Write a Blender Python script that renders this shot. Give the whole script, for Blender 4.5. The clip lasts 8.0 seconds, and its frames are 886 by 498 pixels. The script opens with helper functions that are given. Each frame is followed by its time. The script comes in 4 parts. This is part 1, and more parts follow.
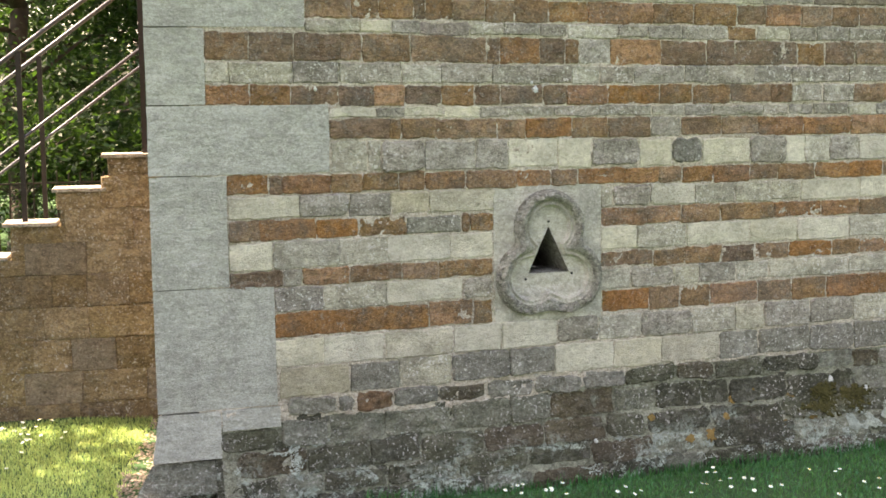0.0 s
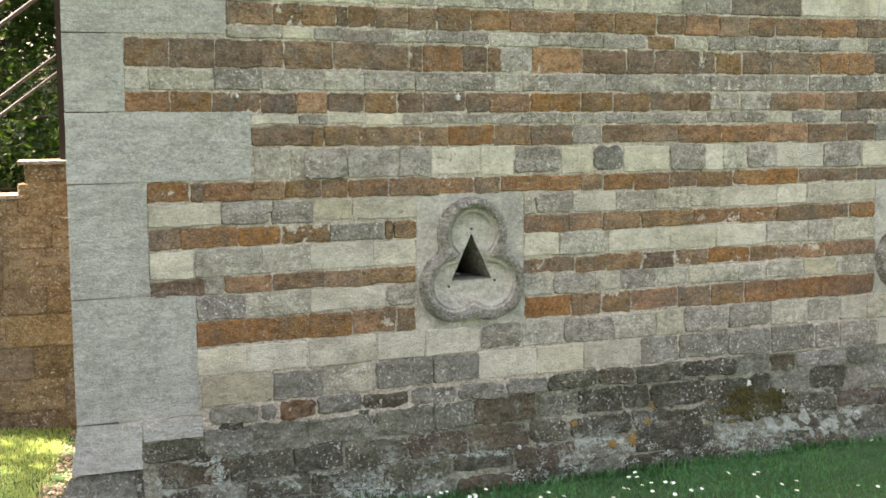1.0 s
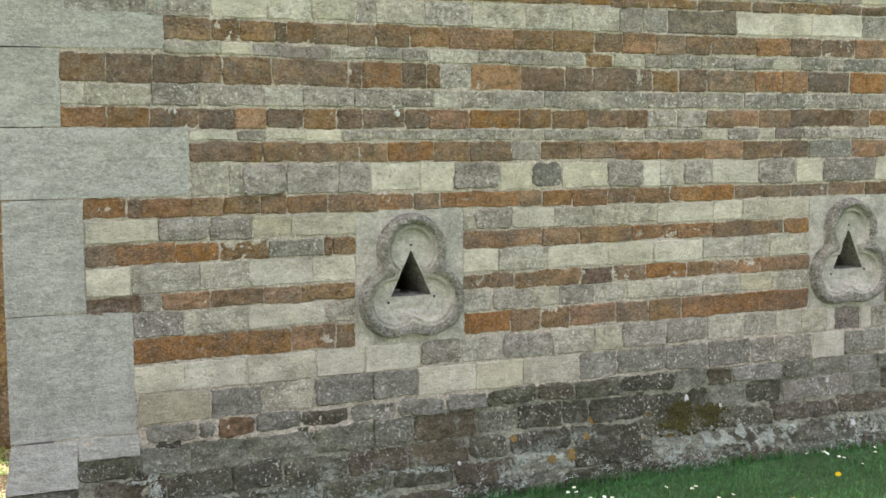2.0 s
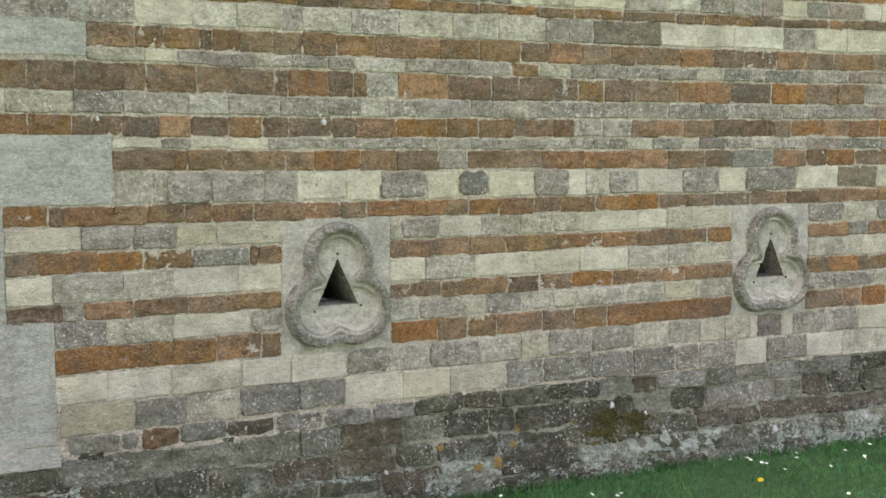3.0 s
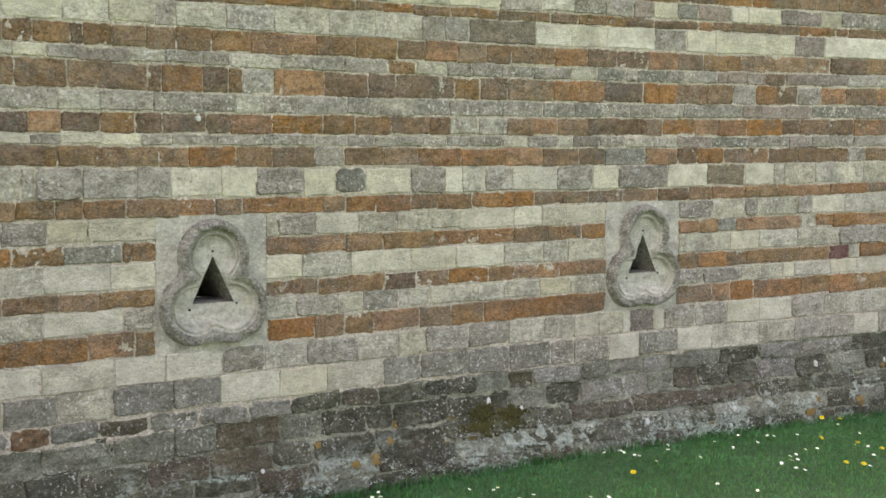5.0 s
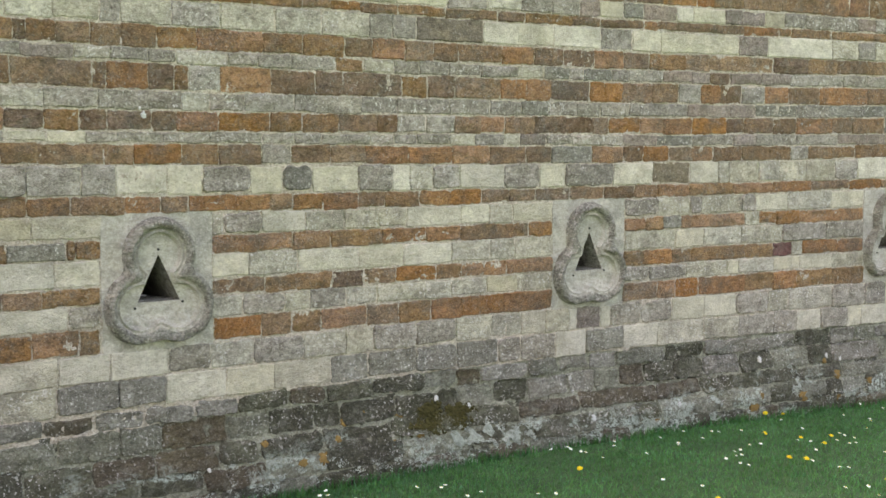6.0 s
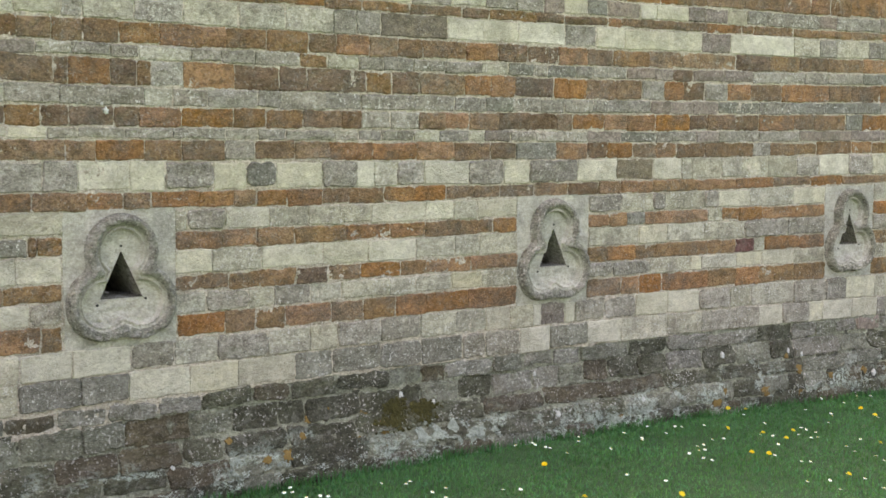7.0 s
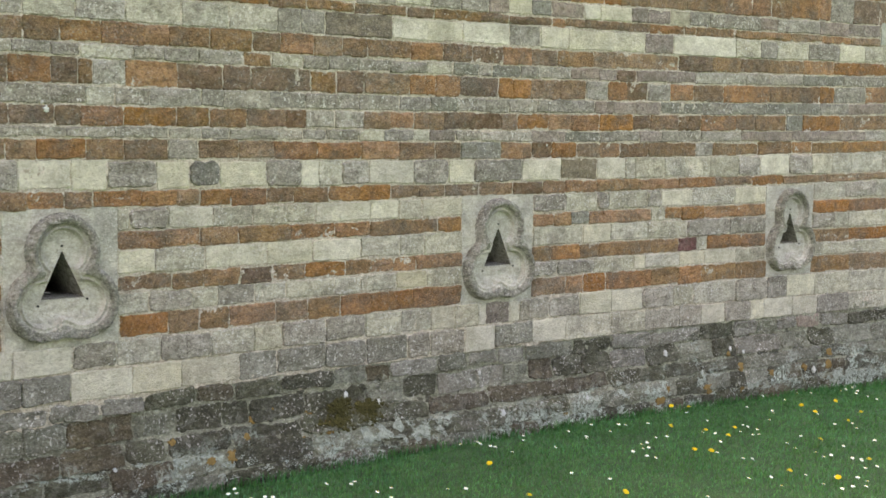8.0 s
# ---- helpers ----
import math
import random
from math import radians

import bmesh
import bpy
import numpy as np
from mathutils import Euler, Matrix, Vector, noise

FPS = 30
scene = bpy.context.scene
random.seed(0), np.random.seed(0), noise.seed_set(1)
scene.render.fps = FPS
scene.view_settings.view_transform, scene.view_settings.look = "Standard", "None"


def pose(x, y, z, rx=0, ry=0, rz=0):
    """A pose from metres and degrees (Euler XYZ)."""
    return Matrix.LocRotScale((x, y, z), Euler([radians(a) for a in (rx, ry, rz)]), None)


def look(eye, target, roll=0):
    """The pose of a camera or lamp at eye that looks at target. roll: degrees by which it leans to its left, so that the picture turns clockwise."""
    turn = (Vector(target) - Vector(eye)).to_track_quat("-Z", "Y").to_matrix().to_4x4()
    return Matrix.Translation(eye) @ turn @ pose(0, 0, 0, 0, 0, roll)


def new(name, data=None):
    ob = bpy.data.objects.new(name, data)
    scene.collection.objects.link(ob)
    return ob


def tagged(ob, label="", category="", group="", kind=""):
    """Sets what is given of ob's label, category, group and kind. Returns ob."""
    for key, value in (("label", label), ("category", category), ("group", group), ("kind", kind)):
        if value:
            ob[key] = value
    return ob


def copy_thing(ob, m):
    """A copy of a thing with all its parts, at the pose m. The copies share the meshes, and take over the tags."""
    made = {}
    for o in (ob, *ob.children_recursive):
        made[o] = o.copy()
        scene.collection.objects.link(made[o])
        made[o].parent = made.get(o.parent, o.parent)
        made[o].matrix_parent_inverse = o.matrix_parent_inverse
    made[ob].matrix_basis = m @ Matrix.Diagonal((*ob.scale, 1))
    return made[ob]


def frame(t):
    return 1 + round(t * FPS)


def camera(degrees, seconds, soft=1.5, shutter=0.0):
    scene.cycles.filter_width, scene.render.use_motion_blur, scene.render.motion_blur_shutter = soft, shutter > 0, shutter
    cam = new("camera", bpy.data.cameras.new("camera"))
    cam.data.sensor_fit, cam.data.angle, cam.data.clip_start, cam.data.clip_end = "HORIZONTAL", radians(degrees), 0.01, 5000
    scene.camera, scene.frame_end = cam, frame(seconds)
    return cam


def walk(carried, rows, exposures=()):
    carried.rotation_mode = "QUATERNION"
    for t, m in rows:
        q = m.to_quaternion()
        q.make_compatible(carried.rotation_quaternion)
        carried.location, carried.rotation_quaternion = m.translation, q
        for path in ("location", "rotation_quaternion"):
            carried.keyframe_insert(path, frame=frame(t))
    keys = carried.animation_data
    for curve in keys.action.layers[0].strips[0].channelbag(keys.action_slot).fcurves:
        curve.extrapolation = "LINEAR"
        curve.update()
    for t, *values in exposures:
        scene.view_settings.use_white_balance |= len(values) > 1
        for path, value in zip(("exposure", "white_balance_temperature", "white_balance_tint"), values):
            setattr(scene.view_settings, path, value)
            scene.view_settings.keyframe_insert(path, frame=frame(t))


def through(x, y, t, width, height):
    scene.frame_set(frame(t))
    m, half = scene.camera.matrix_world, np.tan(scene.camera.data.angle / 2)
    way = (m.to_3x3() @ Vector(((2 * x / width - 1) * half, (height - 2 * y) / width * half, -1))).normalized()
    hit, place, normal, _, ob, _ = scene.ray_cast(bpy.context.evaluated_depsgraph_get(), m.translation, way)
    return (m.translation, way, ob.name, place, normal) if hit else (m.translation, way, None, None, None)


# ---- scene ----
# A banded masonry lodge wall with trefoil windows; x runs along the wall, y into it, z up.

# ---- camera: stands still on the lawn and pans along the wall ----
cam = camera(37.03, 8.0, soft=1.6)
EYE = (-0.705, -6.35, 2.03)
ROWS = [  # seconds, small drift of the eye in metres, yaw, pitch, roll
    (0.0, 0.000, 0.000, 0.000, -18.851, -6.249, 0.648),
    (0.5, -0.002, 0.000, 0.002, -20.394, -6.203, 0.551),
    (1.0, -0.002, 0.001, 0.003, -22.217, -5.982, 0.444),
    (1.5, -0.002, -0.002, 0.002, -23.430, -5.592, 0.379),
    (3.0, 0.018, -0.007, 0.015, -27.854, -5.023, -0.004),
    (3.5, 0.022, -0.011, 0.018, -29.127, -5.081, -0.098),
    (4.0, 0.025, -0.012, 0.018, -30.447, -5.115, -0.177),
    (4.5, 0.026, -0.018, 0.016, -31.747, -5.132, -0.255),
    (6.0, 0.022, -0.023, 0.020, -35.393, -5.243, -0.505),
    (6.5, 0.023, -0.022, 0.021, -36.104, -5.357, -0.544),
    (7.0, 0.023, -0.019, 0.022, -36.947, -5.405, -0.613),
    (7.5, 0.022, -0.017, 0.025, -38.153, -5.409, -0.697),
    (8.0, 0.024, -0.017, 0.026, -39.343, -5.429, -0.780),
]
walk(cam, [(t, pose(EYE[0] + dx, EYE[1] + dy, EYE[2] + dz) @ pose(0, 0, 0, 0, 0, yaw) @ pose(0, 0, 0, pitch) @ pose(0, 0, 0, 0, roll) @ pose(0, 0, 0, 90))
           for t, dx, dy, dz, yaw, pitch, roll in ROWS], [(0.0, 2.75, 8950, 24), (8.0, 2.75, 8950, 24)])

# ---- world and sun: high sun behind and beyond the corner, the wall in open shade ----
SUN_AZ, SUN_EL = 30.5, 58.0
sun_dir = Vector((-math.cos(radians(SUN_AZ)) * math.cos(radians(SUN_EL)), math.sin(radians(SUN_AZ)) * math.cos(radians(SUN_EL)), math.sin(radians(SUN_EL))))
world = bpy.data.worlds.new("world")
scene.world = world
world.use_nodes = True
sky = world.node_tree.nodes.new("ShaderNodeTexSky")
sky.sky_type, sky.sun_disc = "NISHITA", False
sky.sun_elevation, sky.sun_rotation = radians(SUN_EL), radians(SUN_AZ - 90)
sky.dust_density = 3.0
world.node_tree.links.new(sky.outputs[0], world.node_tree.nodes["Background"].inputs[0])
world.node_tree.nodes["Background"].inputs[1].default_value = 0.12
sun = new("sun", bpy.data.lights.new("sun", "SUN"))
sun.data.energy, sun.data.angle, sun.data.color = 5.0, radians(0.5), (1.0, 0.94, 0.84)
sun.matrix_world = look(sun_dir * 50, (0, 0, 0))


# ---- materials ----
class Nodes:
    """A small builder for node materials."""

    def __init__(self, name):
        self.mat = bpy.data.materials.new(name)
        self.mat.use_nodes = True
        self.tree = self.mat.node_tree
        self.bsdf = self.tree.nodes["Principled BSDF"]
        self.out = self.tree.nodes["Material Output"]

    def node(self, kind, **props):
        n = self.tree.nodes.new(kind)
        for key, value in props.items():
            setattr(n, key, value)
        return n

    def link(self, a, b):
        self.tree.links.new(a, b)

    def position(self):
        return self.node("ShaderNodeNewGeometry").outputs["Position"]

    def noise(self, scale, detail=4.0, rough=0.55, vector=None, stretch=None):
        n = self.node("ShaderNodeTexNoise")
        n.inputs["Scale"].default_value, n.inputs["Detail"].default_value, n.inputs["Roughness"].default_value = scale, detail, rough
        source = vector or self.position()
        if stretch:
            m = self.node("ShaderNodeMapping")
            m.inputs["Scale"].default_value = stretch
            self.link(source, m.inputs["Vector"])
            source = m.outputs[0]
        self.link(source, n.inputs["Vector"])
        return n.outputs["Fac"]

    def ramp(self, fac, low, high, a=0.0, b=1.0):
        n = self.node("ShaderNodeMapRange", clamp=True)
        for key, value in (("From Min", low), ("From Max", high), ("To Min", a), ("To Max", b)):
            n.inputs[key].default_value = value
        self.link(fac, n.inputs["Value"])
        return n.outputs[0]

    def math(self, op, a, b):
        n = self.node("ShaderNodeMath", operation=op)
        for socket, value in zip(n.inputs, (a, b)):
            if isinstance(value, (int, float)):
                socket.default_value = value
            else:
                self.link(value, socket)
        return n.outputs[0]

    def mix(self, fac, a, b, blend="MIX"):
        n = self.node("ShaderNodeMix", data_type="RGBA", blend_type=blend)
        for socket, value in ((n.inputs["Factor"], fac), (n.inputs["A"], a), (n.inputs["B"], b)):
            if isinstance(value, (int, float)):
                socket.default_value = value
            elif isinstance(value, tuple):
                socket.default_value = (*value, 1) if len(value) == 3 else value
            else:
                self.link(value, socket)
        return n.outputs["Result"]

    def bump(self, height, strength, distance):
        n = self.node("ShaderNodeBump")
        n.inputs["Strength"].default_value, n.inputs["Distance"].default_value = strength, distance
        self.link(height, n.inputs["Height"])
        self.link(n.outputs[0], self.bsdf.inputs["Normal"])

    def finish(self, colour, rough=0.9):
        self.link(colour, self.bsdf.inputs["Base Color"])
        if isinstance(rough, (int, float)):
            self.bsdf.inputs["Roughness"].default_value = rough
        else:
            self.link(rough, self.bsdf.inputs["Roughness"])
        self.bsdf.inputs["Specular IOR Level"].default_value = 0.25
        return self.mat


def stone_material(name, base, grime=(0.17, 0.155, 0.13), amount=0.5, speck=0.5, spread=0.35, coarse=1.0, island=False, white=0.0, cloud=1.0, streak=3.2, grain=1.0, crust=0.0):
    """Weathered stone: every block with its own tint and pattern, bedding, grime, crusty lichen, pale and dark specks, pitted relief."""
    n = Nodes(name)
    if island:
        rnd = n.node("ShaderNodeNewGeometry").outputs["Random Per Island"]
    else:
        rnd = n.node("ShaderNodeObjectInfo").outputs["Random"]
    light = n.ramp(rnd, 0, 1, 1 - spread, 1 + spread)
    hsv = n.node("ShaderNodeHueSaturation")
    hsv.inputs["Color"].default_value = (*base, 1)
    n.link(light, hsv.inputs["Value"])
    n.link(n.ramp(n.math("FRACT", n.math("MULTIPLY", rnd, 7.31), 0), 0, 1, 0.74, 1.10), hsv.inputs["Saturation"])
    n.link(n.ramp(n.math("FRACT", n.math("MULTIPLY", rnd, 3.77), 0), 0, 1, 0.494, 0.504), hsv.inputs["Hue"])
    col = hsv.outputs[0]
    # the grain of one block does not run on into the next
    shift = n.node("ShaderNodeVectorMath", operation="ADD")
    n.link(n.position(), shift.inputs[0])
    n.link(n.math("MULTIPLY", rnd, 37.0), shift.inputs[1])
    own = shift.outputs[0]
    bed = n.noise(8, 6, 0.62, own, (1, 1, streak))
    col = n.mix(n.ramp(bed, 0.36, 0.66, 0.0, 0.7), col, tuple(c * 0.62 for c in base))
    mottle = n.noise(13, 8, 0.72, own, (1, 1, 1.5))
    col = n.mix(n.ramp(mottle, 0.51, 0.59, 0.0, 0.75 * cloud), col, n.mix(1.0, col, (0.62, 0.60, 0.57), "MULTIPLY"))
    col = n.mix(n.ramp(mottle, 0.46, 0.37, 0.0, 0.55 * cloud), col, tuple(min(0.8, c * 1.35 + 0.03) for c in base))
    blot = n.noise(3.6, 8, 0.72)
    col = n.mix(n.ramp(blot, 0.48, 0.62, 0.0, amount), col, grime)
    fine = n.noise(44, 7, 0.76, own, (1, 1, 1.25))
    col = n.mix(n.ramp(fine, 0.46, 0.60, 0.0, 0.70 * grain), col, n.mix(1.0, col, (0.46, 0.44, 0.42), "MULTIPLY"))
    dust = n.noise(150, 3, 0.6)
    col = n.mix(n.ramp(dust, 0.35, 0.65, 0.0, 0.45 * grain), col, n.mix(1.0, col, (0.66, 0.65, 0.63), "MULTIPLY"))
    pit = n.noise(88, 2, 0.5, own, (1, 1, 1.3))
    col = n.mix(n.ramp(pit, 0.60, 0.66, 0.0, 0.42 * grain), col, n.mix(1.0, col, (0.38, 0.36, 0.34), "MULTIPLY"))
    col = n.mix(n.ramp(pit, 0.40, 0.33, 0.0, 0.45 * grain), col, tuple(min(0.8, c * 1.25 + 0.06) for c in base))
    patch = n.noise(2.4, 5, 0.65)
    if crust:
        scale = n.noise(11, 9, 0.74, own)
        col = n.mix(n.ramp(scale, 0.53, 0.60, 0.0, crust), col, n.mix(n.ramp(dust, 0.4, 0.6), (0.36, 0.345, 0.29), (0.20, 0.19, 0.16)))
    pale = n.noise(58, 4, 0.62)
    specks = n.math("MULTIPLY", n.ramp(pale, 0.59, 0.62), n.ramp(patch, 0.42, 0.58, 0.10, 1.0))
    col = n.mix(n.math("MULTIPLY", specks, speck), col, (0.62, 0.60, 0.54))
    dark = n.noise(40, 6, 0.74)
    col = n.mix(n.ramp(dark, 0.60, 0.65, 0.0, min(0.9, 0.60 * cloud + 0.05)), col, (0.085, 0.075, 0.06))
    if white:
        bloom = n.noise(2.3, 9, 0.74, None, (1, 1, 1.7))
        thread = n.noise(42, 6, 0.78)
        xyz = n.node("ShaderNodeSeparateXYZ")
        n.link(n.position(), xyz.inputs[0])
        m = n.math("MULTIPLY", n.ramp(bloom, 0.505, 0.545), n.ramp(thread, 0.46, 0.53))
        m = n.math("MULTIPLY", m, n.ramp(n.math("ADD", xyz.outputs["Z"], n.math("MULTIPLY", patch, 0.5)), 0.56, 0.40))
        col = n.mix(n.math("MULTIPLY", m, white), col, (0.52, 0.60, 0.51))
    height = n.math("ADD", n.math("MULTIPLY", fine, 0.9), n.math("ADD", n.math("MULTIPLY", bed, 1.0), n.math("ADD", n.math("MULTIPLY", dark, -0.6), n.math("MULTIPLY", pit, -0.35))))
    n.bump(n.math("ADD", height, mottle), 0.85 * coarse, 0.015)
    return n.finish(col, 0.92)


BASE = dict(O=(0.54, 0.272, 0.112), B=(0.45, 0.270, 0.135), D=(0.335, 0.216, 0.128), G=(0.43, 0.392, 0.322), L=(0.580, 0.542, 0.420),
            P=(0.69, 0.640, 0.485), K=(0.285, 0.276, 0.225), Y=(0.52, 0.472, 0.340), M=(0.36, 0.29, 0.24), T=(0.29, 0.235, 0.16), R=(0.20, 0.07, 0.058))
KINDS = dict(O="orange ironstone", B="brown ironstone", D="dark ironstone", G="grey limestone", L="light limestone", P="pale limestone",
             K="dark grey limestone", Y="yellow limestone", M="mauve limestone", T="tan stone", R="red stone")
STONE = {c: stone_material(KINDS[c], BASE[c], grime=(0.19, 0.165, 0.13) if c in "OBD" else (0.235, 0.215, 0.172), amount=0.65 if c in "GLKMOBD" else 0.35,
                           speck=0.9 if c in "GLK" else 0.3, spread=0.10 if c in "PR" else 0.24, crust=dict(O=0.12, B=0.32, D=0.35).get(c, 0.0), coarse=1.8 if c in "OBD" else 1.1,
                           cloud=dict(P=0.35, Y=0.5, L=0.85, O=0.8, G=1.15, K=1.15).get(c, 0.95), streak=1.6 if c in "PLY" else 1.7, grain=dict(P=0.45, Y=0.55, L=0.75).get(c, 0.95)) for c in BASE}
QUOIN = stone_material("quoin limestone", (0.482, 0.486, 0.414), grime=(0.285, 0.282, 0.238), amount=0.5, speck=0.4, spread=0.06, coarse=0.9, cloud=0.32, streak=3.4, grain=0.62)
RUBBLE = stone_material("rubble base stone", (0.140, 0.143, 0.092), grime=(0.08, 0.074, 0.052), amount=0.8, speck=0.85, spread=0.3, coarse=1.7, white=0.9, crust=0.35)
FOOT_GREY = stone_material("grey foot stone", (0.295, 0.305, 0.228), grime=(0.135, 0.130, 0.095), amount=0.75, speck=0.8, spread=0.22, coarse=1.6, white=0.8, crust=0.3)
FOOT_BROWN = stone_material("brown foot stone", (0.165, 0.138, 0.086), grime=(0.10, 0.082, 0.055), amount=0.6, speck=0.6, spread=0.2, coarse=1.6, white=0.6, crust=0.3)
FLANK = stone_material("stair flank ironstone", (0.385, 0.295, 0.165), grime=(0.20, 0.15, 0.085), amount=0.75, speck=0.8, spread=0.38, coarse=1.6, crust=0.35)
TAN = stone_material("tan flank stone", (0.43, 0.325, 0.18), grime=(0.25, 0.19, 0.105), amount=0.6, speck=0.6, spread=0.15, coarse=1.4, crust=0.25)
TREAD = stone_material("stair tread stone", (0.50, 0.45, 0.38), amount=0.2, speck=0.2, spread=0.05)
FOOT_MORTAR = stone_material("weathered foot mortar", (0.39, 0.395, 0.29), grime=(0.15, 0.146, 0.104), amount=0.75, speck=0.4, spread=0.0, coarse=1.3, white=0.7)
MORTAR = stone_material("lime mortar", (0.74, 0.645, 0.515), grime=(0.40, 0.34, 0.265), amount=0.4, cloud=0.6, speck=0.2, spread=0.0, coarse=1.2)
CARVED = stone_material("carved limestone", (0.55, 0.520, 0.425), grime=(0.29, 0.282, 0.24), amount=0.8, speck=0.3, spread=0.03, coarse=0.7, cloud=0.5, grain=0.55)
WEATHERED = stone_material("weathered carved limestone", (0.455, 0.435, 0.357), grime=(0.185, 0.179, 0.143), amount=0.7, speck=0.6, spread=0.03, coarse=1.5)


def plain(name, colour, rough=0.6, metal=0.0, vary=0.25, scale=40):
    n = Nodes(name)
    col = n.mix(n.ramp(n.noise(scale, 4), 0.3, 0.7), colour, tuple(c * (1 - vary) for c in colour))
    n.bsdf.inputs["Metallic"].default_value = metal
    return n.finish(col, rough)


IRON = plain("dark painted iron", (0.035, 0.028, 0.025), 0.45, 0.6)
WIRE = plain("weathered wire", (0.22, 0.21, 0.20), 0.7, 0.3)
STEEL = plain("dull steel", (0.075, 0.08, 0.09), 0.5, 0.7)
MOSS = plain("moss", (0.082, 0.075, 0.024), 1.0, vary=0.6, scale=60)
LICHEN = plain("white lichen", (0.56, 0.57, 0.53), 0.95, vary=0.3, scale=90)
CRUST = plain("grey-green crust lichen", (0.50, 0.555, 0.475), 0.95, vary=0.5, scale=50)
OCHRE = plain("ochre lichen", (0.25, 0.160, 0.055), 0.95, vary=0.5, scale=70)
# near-black colour for the shade inside the small fixing holes
HOLE_SHADE = plain("painted hole shade", (0.03, 0.03, 0.03), 0.95)
BARK = plain("tree bark", (0.055, 0.045, 0.035), 0.95, vary=0.5, scale=12)


def leaf_material(name, colour, through, share):
    n = Nodes(name)
    rnd = n.node("ShaderNodeNewGeometry").outputs["Random Per Island"]
    hsv = n.node("ShaderNodeHueSaturation")
    hsv.inputs["Color"].default_value = (*colour, 1)
    n.link(n.math("MULTIPLY", n.ramp(rnd, 0, 1, 0.55, 1.5), n.ramp(n.noise(1.7, 4, 0.6), 0.35, 0.65, 0.78, 1.25)), hsv.inputs["Value"])
    n.link(n.ramp(n.math("FRACT", n.math("MULTIPLY", rnd, 5.3), 0), 0, 1, 0.47, 0.53), hsv.inputs["Hue"])
    mat = n.finish(hsv.outputs[0], 0.55)
    trans = n.node("ShaderNodeBsdfTranslucent")
    trans.inputs["Color"].default_value = (*through, 1)
    mixer = n.node("ShaderNodeMixShader")
    mixer.inputs[0].default_value = share
    n.link(n.bsdf.outputs[0], mixer.inputs[1])
    n.link(trans.outputs[0], mixer.inputs[2])
    n.link(mixer.outputs[0], n.out.inputs["Surface"])
    return mat


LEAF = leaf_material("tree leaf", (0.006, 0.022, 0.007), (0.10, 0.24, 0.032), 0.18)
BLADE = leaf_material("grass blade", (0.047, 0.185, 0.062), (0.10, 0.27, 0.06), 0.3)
# sunlight put into the colour: much paler than BLADE for the corner grass
LIT_BLADE = leaf_material("sunlit grass blade", (0.29, 0.42, 0.145), (0.56, 0.68, 0.25), 0.42)
PETAL = plain("white petal", (0.80, 0.90, 0.85), 0.7, vary=0.08)
YOLK = plain("yellow petal", (0.82, 0.64, 0.03), 0.7, vary=0.2)
STEM = plain("flower stem", (0.08, 0.16, 0.03), 0.7)
soil = Nodes("lawn ground")
_c = soil.mix(soil.ramp(soil.noise(7, 5), 0.3, 0.7), (0.034, 0.092, 0.036), (0.052, 0.118, 0.044))
_c = soil.mix(soil.ramp(soil.noise(60, 4), 0.5, 0.75, 0, 0.6), _c, (0.05, 0.055, 0.02))
soil.bump(soil.noise(120, 4), 0.8, 0.02)
LAWN = soil.finish(_c, 0.95)
PEBBLE = stone_material("gravel pebble", (0.50, 0.42, 0.32), amount=0.3, speck=0.2, spread=0.4, island=True)


# ---- geometry helpers ----
def mesh_object(name, verts, faces, material, parent=None, smooth=False, label=""):
    me = bpy.data.meshes.new(name)
    me.from_pydata([tuple(v) for v in verts], [], faces)
    if smooth:
        me.polygons.foreach_set("use_smooth", [True] * len(me.polygons))
    me.update()
    me.materials.append(material)
    ob = new(name, me)
    if parent:
        ob.parent = parent
    return tagged(ob, label)


def part(name, bm, material, parent, label="", smooth=False):
    me = bpy.data.meshes.new(name)
    bmesh.ops.recalc_face_normals(bm, faces=bm.faces)
    bm.to_mesh(me)
    bm.free()
    if smooth:
        me.polygons.foreach_set("use_smooth", [True] * len(me.polygons))
    me.materials.append(material)
    ob = new(name, me)
    if parent:
        ob.parent = parent
    return tagged(ob, label)


def box(bm, x0, x1, y0, y1, z0, z1, bevel=0.0):
    made = bmesh.ops.create_cube(bm, size=1.0, matrix=Matrix.Translation(((x0 + x1) / 2, (y0 + y1) / 2, (z0 + z1) / 2)) @ Matrix.Diagonal((x1 - x0, y1 - y0, z1 - z0, 1)))
    if bevel:
        edges = list({e for v in made["verts"] for e in v.link_edges})
        bmesh.ops.bevel(bm, geom=edges, offset=bevel, segments=2, affect="EDGES")
    return bm


def rod(bm, a, b, r, r2=None, sides=10):
    a, b = Vector(a), Vector(b)
    d = b - a
    m = Matrix.Translation((a + b) / 2) @ d.to_track_quat("Z", "Y").to_matrix().to_4x4()
    bmesh.ops.create_cone(bm, cap_ends=True, segments=sides, radius1=r, radius2=r if r2 is None else r2, depth=d.length, matrix=m)
    return bm


